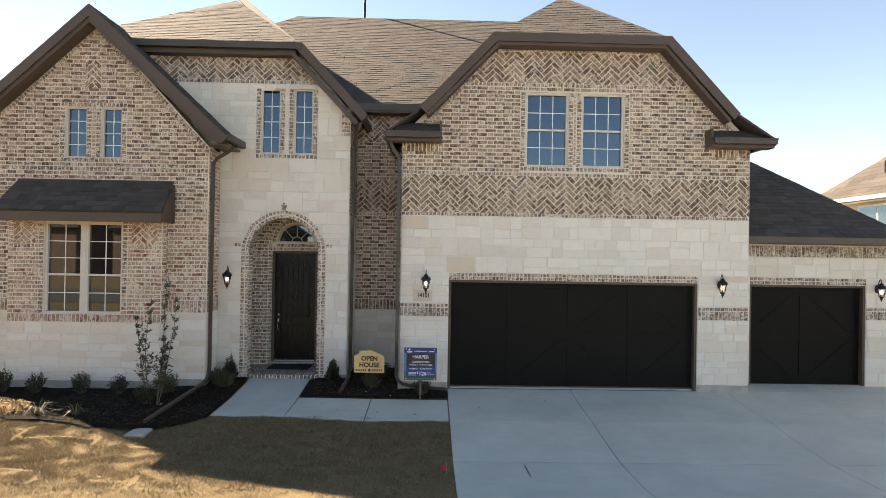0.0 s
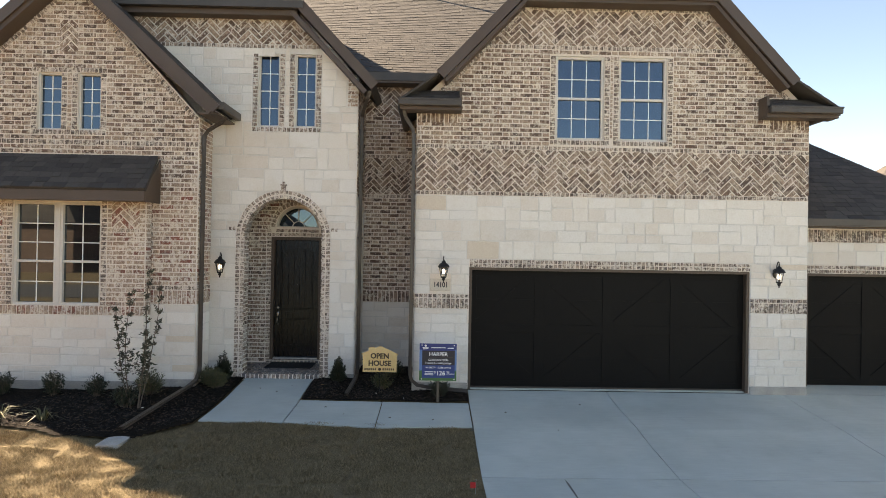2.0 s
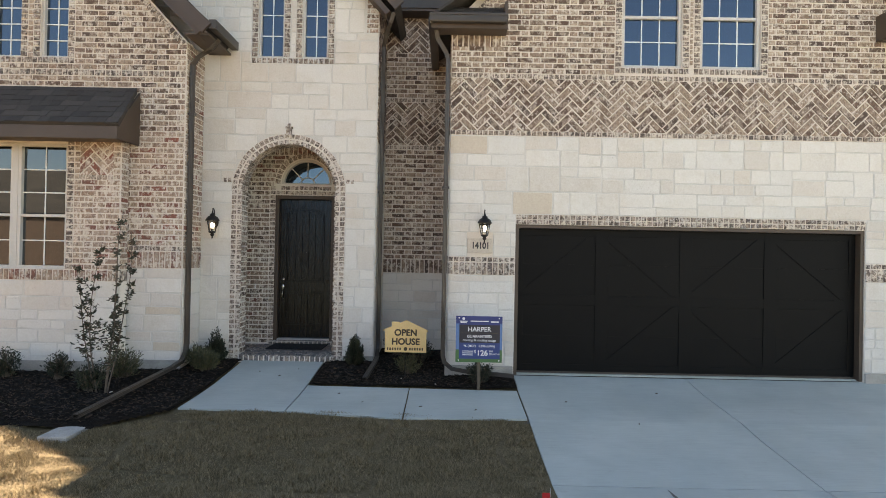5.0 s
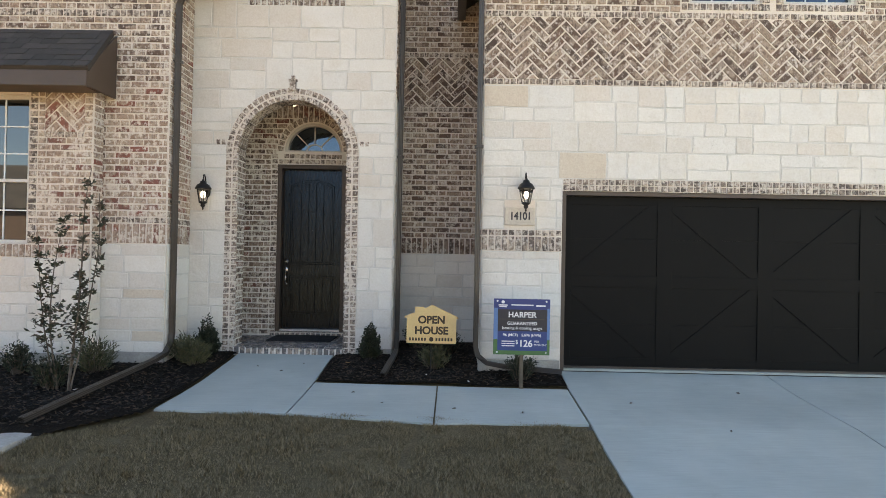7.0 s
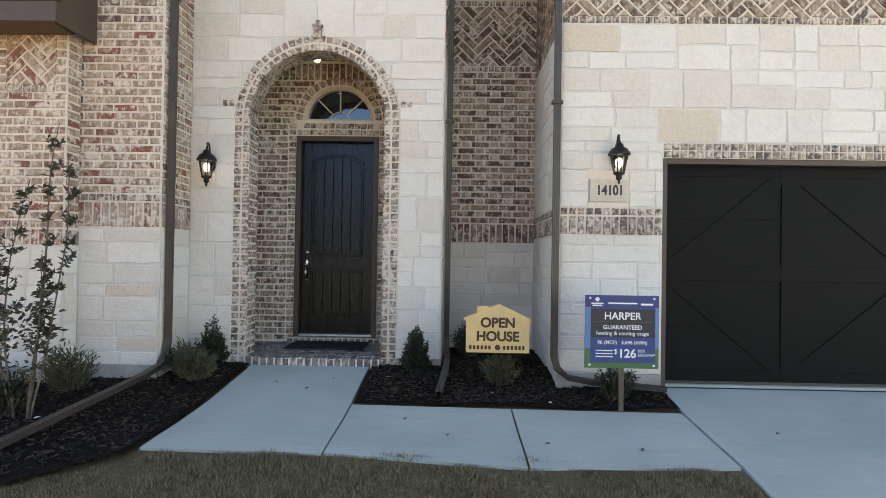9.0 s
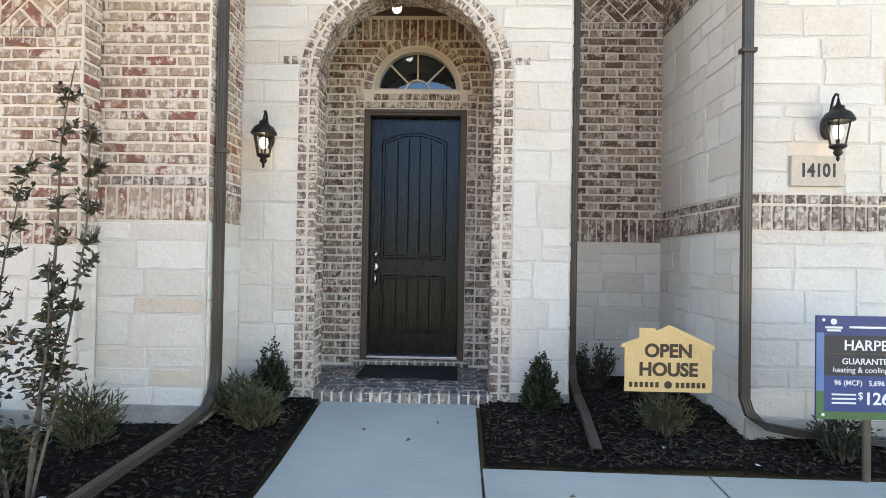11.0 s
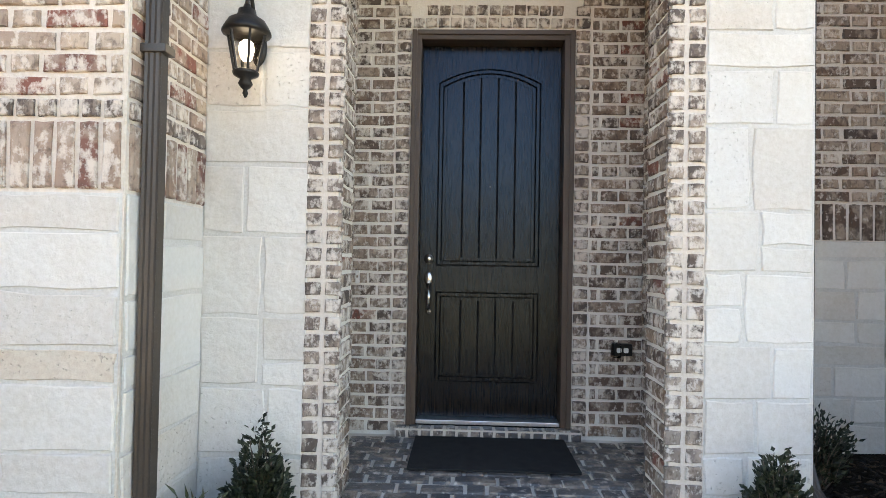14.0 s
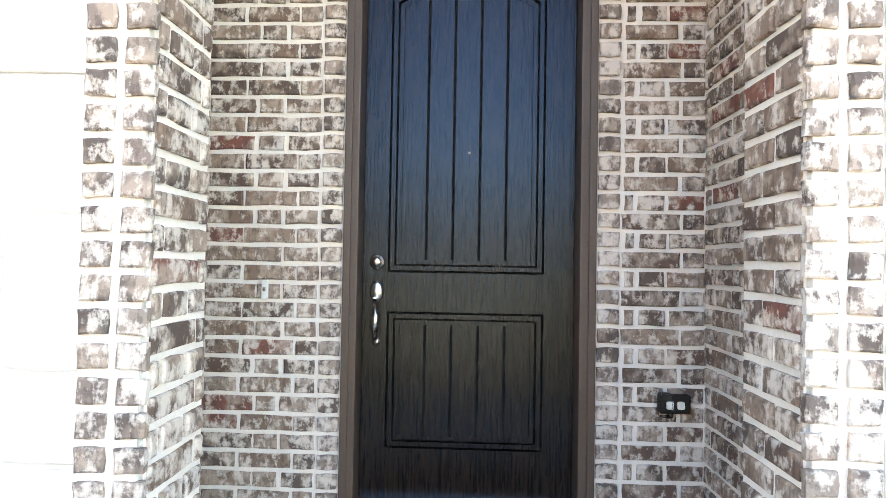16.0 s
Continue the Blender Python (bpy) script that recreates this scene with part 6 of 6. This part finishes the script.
part("soffit", box(15.82, 16.34, 8.6, 24.6, 4.78, 4.8), M_VINYL, nb)
nw = empty("window")
nw.parent = nb
part("frame", box(16.29, 16.38, 20.2, 22.2, 3.3, 4.7, 0.01), M_GRID, nw)
for a in (20.28, 21.24):
    part("pane", box(16.28, 16.29, a, a + 0.88, 3.38, 4.62), M_GLASS, nw)
part("vent_pipe", tube([(16.9, 21.6, 5.8), (16.9, 21.6, 6.35)], 0.05, 10), M_IRON, nb)
tagged(part("vent_pipe", tube([(-2.2, 18.6, 9.4), (-2.2, 18.6, 11.6)], 0.04, 10), M_IRON), "slim black pipe rising behind the roof ridge", "vent pipe")
# houses across the street, out of view, added to brown the reflections
for i, (x, w) in enumerate(((-62.0, 16.0), (-44.0, 15.0), (-26.0, 13.0), (-8.0, 13.0), (11.0, 14.0))):
    h = tagged(empty("street_house"), "unseen brick house across the street, added for the window reflections", "house", "houses across the street")
    part("wall", box(x, x + w, -36.0, -26.0, -0.1, 4.2), M_FARBRICK, h)
    rf = empty("roof")
    rf.parent = h
    q = [(x - 0.4, -36.4, 4.2), (x + w + 0.4, -36.4, 4.2), (x + w + 0.4, -25.6, 4.2), (x - 0.4, -25.6, 4.2)]
    ra, rb = (x + 4.5, -31.0, 8.2), (x + w - 4.5, -31.0, 8.2)
    for ring in ([q[2], q[3], ra, rb], [q[3], q[0], ra], [q[0], q[1], rb, ra], [q[1], q[2], rb]):
        roof_plane("roof_face", ring, 0.12, rf, rows=0.5, tab=(0.9, 1.5))
    for a in (x + 2, x + w - 4) if x > -30 else ():
        wn_ = empty("window")
        wn_.parent = h
        part("frame", box(a, a + 1.8, -26.03, -25.96, 1.0, 2.8, 0.01), M_GRID, wn_)
        part("pane", box(a + 0.08, a + 1.72, -25.96, -25.95, 1.08, 2.72), M_GLASS, wn_)
# out-of-view street, laid so that the lower panes mirror something dark
tagged(sheet("road", -80, 80, -11.5, -3.05, 0.0, M_ASPHALT, 2.0), "unseen asphalt street, added to darken the window reflections", "", "", "structure")


# ---- plants ----
def leaf_material(name, tones, rough=0.5):
    m, n, l, b = material(name, rough)
    c = ramp(n, l, own_value(n, l), [(i / len(tones), t) for i, t in enumerate(tones)], "CONSTANT")
    c = mixed(n, l, 0.3, c, ramp(n, l, noise_tex(n, l, world_coords(n), 30, 2), [(0.3, (0.3, 0.3, 0.3)), (0.7, (0.7, 0.7, 0.7))]), "OVERLAY")
    l.new(c, b.inputs["Base Color"])
    return m


M_LEAF = leaf_material("dark_evergreen_leaf", [(0.017, 0.024, 0.011), (0.027, 0.035, 0.015), (0.012, 0.018, 0.009), (0.038, 0.044, 0.02)])
M_SAPLEAF = leaf_material("waxy_sapling_leaf", [(0.032, 0.04, 0.02), (0.05, 0.055, 0.028), (0.065, 0.042, 0.025), (0.025, 0.032, 0.017)])
M_SPEAR = leaf_material("olive_shrub_leaf", [(0.05, 0.058, 0.024), (0.08, 0.08, 0.034), (0.036, 0.045, 0.019), (0.12, 0.11, 0.05)])
M_STRAW = leaf_material("dry_straw", [(0.25, 0.17, 0.085), (0.32, 0.225, 0.12), (0.18, 0.12, 0.06)], 0.9)
M_BLADE = leaf_material("dormant_blade", [(0.225, 0.172, 0.1), (0.27, 0.208, 0.124), (0.175, 0.137, 0.081), (0.14, 0.112, 0.067), (0.32, 0.246, 0.148)], 0.8)
for _m in (M_MULCH, M_LAWN, M_BLADE, M_STRAW):
    _m.node_tree.nodes["Principled BSDF"].inputs["Specular IOR Level"].default_value = 0.08
M_BARK = grainy("grey_twig_bark", (0.1, 0.078, 0.06), (0.17, 0.135, 0.105), 14, 0.9, 0.4, 120)
M_CHIP = leaf_material("bark_chip", [(0.012, 0.0085, 0.006), (0.022, 0.015, 0.01), (0.008, 0.006, 0.0045), (0.06, 0.04, 0.025)], 0.95)


def leaf(verts, faces, base, dirn, length, width, r):
    """One folded leaf from its base along dirn."""
    d = Vector(dirn).normalized()
    side = d.cross(Vector((r.uniform(-1, 1), r.uniform(-1, 1), r.uniform(-0.2, 1)))).normalized()
    nrm = side.cross(d)
    b = Vector(base)
    k = len(verts)
    verts += [b, b + d * length * 0.45 + side * width / 2 + nrm * width * 0.18, b + d * length - nrm * length * 0.12, b + d * length * 0.45 - side * width / 2 + nrm * width * 0.18]
    faces += [(k, k + 1, k + 2), (k, k + 2, k + 3)]


def wander(p, d, length, steps, r, sway, lift=0.0):
    pts = [Vector(p)]
    d = Vector(d).normalized()
    for _ in range(steps):
        d = (d + Vector((r.uniform(-sway, sway), r.uniform(-sway, sway), r.uniform(-sway, sway) + lift))).normalized()
        pts.append(pts[-1] + d * length / steps)
    return pts


def joined_tubes(list_of):
    bm = bmesh.new()
    for pts, r0, r1, sides in list_of:
        t = tube(pts, [r0 + (r1 - r0) * i / (len(pts) - 1) for i in range(len(pts))], sides)
        me = bpy.data.meshes.new("twig")
        t.to_mesh(me)
        t.free()
        bm.from_mesh(me)
        bpy.data.meshes.remove(me)
    return bm


def sapling(x, y, seed):
    r = random.Random(seed)
    g = level(x, y)
    t = tagged(empty("young_tree"), "young multi-stemmed tree with sparse waxy leaves in the mulch bed", "tree")
    verts, faces = [], []
    stems = []
    for i, (dx, dy, h, lean) in enumerate(((0.05, 0.0, 2.3, (0.04, 0.0)), (-0.2, 0.03, 1.95, (-0.2, 0.03)), (0.1, -0.03, 2.05, (0.24, 0.0)), (-0.22, 0.05, 1.7, (-0.3, 0.04)), (0.03, 0.02, 1.3, (0.06, -0.03)))):
        pts = wander((x + dx * 0.4, y + dy * 0.4, g - 0.03), (lean[0], lean[1], 1), h, 12, r, 0.07, 0.06)
        stems.append((pts, 0.014 if i == 0 else 0.009, 0.003, 7))
        for j in range(3, 12):
            p = pts[j]
            for _ in range(2 if j > 4 else 1):
                a = r.uniform(0, 2 * math.pi)
                br_ = wander(p, (math.cos(a), math.sin(a), r.uniform(0.4, 1.2)), r.uniform(0.1, 0.27) * (1.15 - j / 16), 4, r, 0.25, 0.1)
                stems.append((br_, 0.004, 0.0015, 5))
                for _ in range(15):
                    k = r.randrange(1, len(br_))
                    for q in (br_[k - 1].lerp(br_[k], r.random()),):
                        leaf(verts, faces, q, (r.uniform(-1, 1), r.uniform(-1, 1), r.uniform(-0.3, 0.9)), r.uniform(0.035, 0.068), r.uniform(0.017, 0.028), r)
            for _ in range(3):
                leaf(verts, faces, p + Vector((r.uniform(-0.02, 0.02), r.uniform(-0.02, 0.02), r.uniform(-0.06, 0.06))), (r.uniform(-1, 1), r.uniform(-1, 1), r.uniform(-0.1, 1)), r.uniform(0.045, 0.085), r.uniform(0.02, 0.034), r)
        if i < 2:
            for _ in range(80):
                zz = r.uniform(0.55, 0.85) * 1.0
                a = r.uniform(0, 2 * math.pi)
                q = Vector((x + 0.22 * math.cos(a) * r.random() + lean[0] * zz, y + 0.2 * math.sin(a) * r.random(), g + zz))
                leaf(verts, faces, q, (math.cos(a), math.sin(a), r.uniform(-0.2, 0.7)), r.uniform(0.04, 0.08), r.uniform(0.02, 0.032), r)
    part("trunk", joined_tubes(stems), M_BARK, t, "slim grey stems", True)
    mesh_thing("crown", verts, faces, M_SAPLEAF, t)
    return t


sapling(-4.74, 10.4, 5)


def shrub(x, y, h, rad, seed, mat, label, cone=True, long_leaf=0.04, wide=0.02, count=900):
    r = random.Random(seed)
    g = level(x, y)
    t = tagged(empty("shrub", (x, y, g)), label, "shrub")
    twigs = []
    verts, faces = [], []
    shoots = 70 if cone else 34
    for i in range(shoots):
        a, k = r.uniform(0, 2 * math.pi), math.sqrt(r.random())
        top = h * ((1 - 0.8 * k ** 1.5) if cone else (1 - 0.45 * k * k)) * r.uniform(0.84, 1.06)
        base = (0.25 * rad * k * math.cos(a), 0.25 * rad * k * math.sin(a), -0.02)
        tip = Vector((rad * k * math.cos(a), rad * k * math.sin(a), top))
        pts = [Vector(base).lerp(tip, f) + Vector((r.uniform(-0.01, 0.01), r.uniform(-0.01, 0.01), 0)) for f in (0, 0.35, 0.7, 1)]
        twigs.append((pts, 0.005, 0.0015, 5))
        for _ in range(count // shoots):
            f = r.uniform(0.08 if cone else 0.25, 1.02)
            p = Vector(base).lerp(tip, f) + Vector((r.uniform(-1, 1), r.uniform(-1, 1), r.uniform(-1, 1))) * rad * (0.13 if cone else 0.2)
            p.z = max(p.z, 0.005)
            leaf(verts, faces, p, (math.cos(a) * 0.6 + r.uniform(-0.6, 0.6), math.sin(a) * 0.6 + r.uniform(-0.6, 0.6), r.uniform(0.2, 1.2)), long_leaf * r.uniform(0.7, 1.3), wide * r.uniform(0.7, 1.2), r)
    part("branching", joined_tubes(twigs), M_BARK, t)
    mesh_thing("foliage", verts, faces, mat, t)
    return t


BOX_L = "dark green upright boxwood shrub in the mulch bed"
SPEAR_L = "low olive shrub with narrow leaves in the mulch bed"
shrub(-4.0, 12.0, 0.5, 0.15, 1, M_LEAF, BOX_L, True, 0.03, 0.018, 5200)
shrub(-1.93, 11.98, 0.46, 0.15, 2, M_LEAF, BOX_L, True, 0.03, 0.018, 5200)
shrub(-3.96, 11.52, 0.3, 0.17, 12, M_SPEAR, SPEAR_L, False, 0.06, 0.013, 1000)
shrub(-4.12, 11.66, 0.33, 0.19, 3, M_SPEAR, SPEAR_L, False, 0.06, 0.013, 1000)
shrub(-1.12, 11.62, 0.27, 0.18, 4, M_SPEAR, SPEAR_L, False, 0.055, 0.012, 900)
shrub(-1.36, 12.75, 0.42, 0.2, 5, M_LEAF, BOX_L, False, 0.035, 0.018, 1200)
shrub(-0.95, 12.3, 0.3, 0.2, 6, M_LEAF, BOX_L, False, 0.035, 0.018, 900)
shrub(-0.12, 11.28, 0.3, 0.17, 7, M_LEAF, BOX_L, False, 0.035, 0.018, 900)
for i, (x, y, h) in enumerate(((-7.85, 11.05, 0.42), (-7.2, 11.0, 0.38), (-6.38, 11.02, 0.42), (-5.72, 11.05, 0.33))):
    shrub(x, y, h, 0.17, 20 + i, M_LEAF, BOX_L, False, 0.038, 0.02, 900)
shrub(-4.88, 11.1, 0.42, 0.2, 24, M_SPEAR, SPEAR_L, False, 0.06, 0.013, 1100)
shrub(-4.95, 10.5, 0.36, 0.2, 31, M_LEAF, BOX_L, False, 0.04, 0.02, 900)


def tuft(x, y, h, n, seed, mat, label, spread_=0.6):
    r = random.Random(seed)
    g = level(x, y)
    verts, faces = [], []
    for _ in range(n):
        a, out = r.uniform(0, 2 * math.pi), r.uniform(0.1, spread_)
        hh, w = h * r.uniform(0.6, 1.1), r.uniform(0.006, 0.012)
        b = Vector((x + 0.04 * math.cos(a), y + 0.04 * math.sin(a), g - 0.01))
        side = Vector((-math.sin(a), math.cos(a), 0)) * w
        pts = [b, b + Vector((math.cos(a) * out * 0.35 * h, math.sin(a) * out * 0.35 * h, hh * 0.6)), b + Vector((math.cos(a) * out * 1.1 * h, math.sin(a) * out * 1.1 * h, hh * (1 - 0.5 * out)))]
        k = len(verts)
        verts += [pts[0] - side, pts[0] + side, pts[1] + side * 0.8, pts[1] - side * 0.8, pts[2]]
        faces += [(k, k + 1, k + 2, k + 3), (k + 3, k + 2, k + 4)]
    return tagged(mesh_thing("grass_tuft", verts, faces, mat), label, "plant")


tuft(-6.42, 9.83, 0.3, 26, 1, M_SPEAR, "spiky strap-leaved plant in the mulch bed", 1.5)
tuft(-5.78, 9.83, 0.28, 22, 2, M_SPEAR, "spiky strap-leaved plant in the mulch bed", 1.6)
for i, (x, y) in enumerate(((-6.75, 9.95), (-6.95, 9.82), (-7.2, 10.0), (-7.5, 9.9), (-6.95, 10.1), (-7.35, 10.15))):
    tuft(x, y, 0.2, 40, 10 + i, M_STRAW, "dry straw-coloured grass clump at the bed edge", 1.8)


# ---- turf, mulch and litter ----
def turf():
    """Short dormant blades with gaps along the sod seams."""
    r = np.random.RandomState(4)
    n = 380000
    x, y = r.uniform(-8.6, 0.355, n), r.uniform(6.6, 9.97, n)
    near = r.rand(n) < np.clip((y - 6.6) / 1.6, 0.0, 1.0)
    edge = 9.22 + 0.25 * np.maximum(0, -4.9 - x) ** 0.7 + np.maximum(0, x + 4.3) * 0.85
    keep = near & (y < np.minimum(edge, 9.95 + 0.012 * (x + 3.6)) - 0.01)
    sx = np.abs(((x + 0.04 * np.sin(y * 5)) / 1.22) % 1.0 - 0.5)
    sy = np.abs(((y + 0.03 * np.sin(x * 6) + 0.3 * np.floor(x / 1.22)) / 0.62) % 1.0 - 0.5)
    keep &= ~(((sx > 0.47) | (sy > 0.455)) & (np.sin(x * 3.1) + np.sin(y * 4.3 + x) > 0.2))
    x, y = x[keep], y[keep]
    n = len(x)
    b = levels(x, y)
    lump = 0.5 + 0.5 * np.sin(x * 7 + 2 * np.sin(y * 5)) * np.sin(y * 8 + np.sin(x * 9))
    h = r.uniform(0.013, 0.032, n) * (0.25 + 1.5 * lump)
    a, lean = r.uniform(0, 2 * np.pi, n), r.uniform(0.2, 1.3, n)
    w = r.uniform(0.0022, 0.0042, n)
    z = b - 0.02
    v = np.empty((n, 3, 3))
    v[:, 0] = np.stack([x - w * np.sin(a), y + w * np.cos(a), z], 1)
    v[:, 1] = np.stack([x + w * np.sin(a), y - w * np.cos(a), z], 1)
    v[:, 2] = np.stack([x + np.cos(a) * lean * h, y + np.sin(a) * lean * h, z + h], 1)
    me = bpy.data.meshes.new("turf")
    me.vertices.add(3 * n)
    me.vertices.foreach_set("co", v.reshape(-1))
    me.loops.add(3 * n)
    me.loops.foreach_set("vertex_index", np.arange(3 * n, dtype=np.int32))
    me.polygons.add(n)
    me.polygons.foreach_set("loop_start", np.arange(0, 3 * n, 3, dtype=np.int32))
    me.update(calc_edges=True)
    me.materials.append(M_BLADE)
    tagged(new("turf_blades", me), "short dormant straw-coloured turf in sod strips", "grass", "", "stuff")


turf()


def litter():
    r = random.Random(9)
    verts, faces = [], []
    for x0, x1, y0, y1, n in ((-6.5, -3.68, 9.4, 12.1, 4200), (-2.37, 0.34, 11.08, 13.2, 5200)):
        for _ in range(n):
            x, y = r.uniform(x0, x1), r.uniform(y0, y1)
            if x < -3 and y < 9.3 + 0.25 * max(0, -4.9 - x) ** 0.7 + max(0, (x + 4.3)) * 0.85:
                continue
            z = level(x, y) + 0.015 + 0.03 * noise.noise((x * 2.3, y * 2.3, 0.3)) + r.uniform(0.004, 0.014)
            a, ln, w, t = r.uniform(0, math.pi), r.uniform(0.008, 0.03), r.uniform(0.003, 0.008), r.uniform(-0.4, 0.4)
            u, s_ = Vector((math.cos(a), math.sin(a), t)) * ln, Vector((-math.sin(a), math.cos(a), r.uniform(-0.5, 0.5))) * w
            c, up = Vector((x, y, z)), Vector((0, 0, 0.005))
            k = len(verts)
            verts += [c - u - s_, c + u - s_, c + u + s_, c - u + s_, c - u * 0.8 - s_ * 0.7 + up, c + u * 0.8 - s_ * 0.7 + up, c + u * 0.8 + s_ * 0.7 + up, c - u * 0.8 + s_ * 0.7 + up]
            faces += [(k + 4, k + 5, k + 6, k + 7)] + [(k + i, k + (i + 1) % 4, k + 4 + (i + 1) % 4, k + 4 + i) for i in range(4)]
    tagged(mesh_thing("bark_chips", verts, faces, M_CHIP), "loose dark bark chips over the beds", "mulch", "", "stuff")


litter()


def pebble(x, y, s, mat, label, name="pebble"):
    bm = bmesh.new()
    bmesh.ops.create_icosphere(bm, subdivisions=2, radius=s)
    for v in bm.verts:
        v.co *= 1 + 0.3 * noise.noise(v.co * 40 + Vector((x, y, 0)) * 9)
        v.co.z *= 0.6
    ob = part(name, bm, mat, None, "", True)
    ob.location = (x, y, level(x, y) + s * 0.4)
    return tagged(ob, label, "stone")


for x, y, s in ((-4.66, 10.42, 0.035), (-4.45, 10.75, 0.025), (-0.72, 11.16, 0.025), (-1.2, 11.4, 0.015), (-4.2, 10.9, 0.014), (-0.55, 11.3, 0.012)):
    pebble(x, y, s, M_WHITE if s > 0.02 else M_STONE, "small pale stone lying in the mulch")
for x, y, a in ((-1.95, 10.7, 0.3), (-0.9, 10.25, 0.1), (-0.25, 10.2, 0.2), (-1.6, 10.35, 1.0), (-2.9, 11.4, 0.7), (-3.2, 11.55, 2.0), (-2.7, 11.7, 1.4), (0.9, 10.6, 0.4), (1.6, 9.9, 1.2), (2.2, 11.0, 2.2)):
    verts, faces = [], []
    rr = random.Random(int((x + y) * 100))
    leaf(verts, faces, (x, y, level(x, y) + 0.004), (math.cos(a), math.sin(a), 0.08), 0.045, 0.02, rr)
    leaf(verts, faces, (x + 0.01, y, level(x, y) + 0.006), (math.cos(a + 0.5), math.sin(a + 0.5), 0.2), 0.04, 0.018, rr)
    tagged(mesh_thing("fallen_leaf", verts, faces, M_BARK), "small dry brown leaf on the concrete", "leaf")
for x, y in ((-3.82, 11.66), (-2.2, 11.75)):
    tagged(part("root_twig", tube(wander((x, y, level(x, y) + 0.02), (1, 0.3, 0.0), 0.22, 6, random.Random(3), 0.35), 0.006, 6), M_STRAW, None, "", True), "pale crooked root lying on the mulch", "twig")
flag = tagged(empty("marker_flag"), "small red utility marker flag in the lawn", "flag")
part("wire", tube([(0.26, 8.0, -0.42), (0.265, 8.0, -0.2)], 0.003, 6), M_ALU, flag)
part("cloth", box(0.2, 0.262, 7.997, 8.0, -0.3, -0.235), M_RED, flag)
crack = slab("crack", [(1.39, 7.9), (1.405, 7.9), (1.40, 8.3), (1.38, 8.45), (1.372, 8.3)], mat=M_SEAM, thick=0.004, lift=0.0025)
tagged(crack, "short dark crack in the driveway", "", "", "structure")


# ---- the nearest masonry pieces ----
lay_singles()
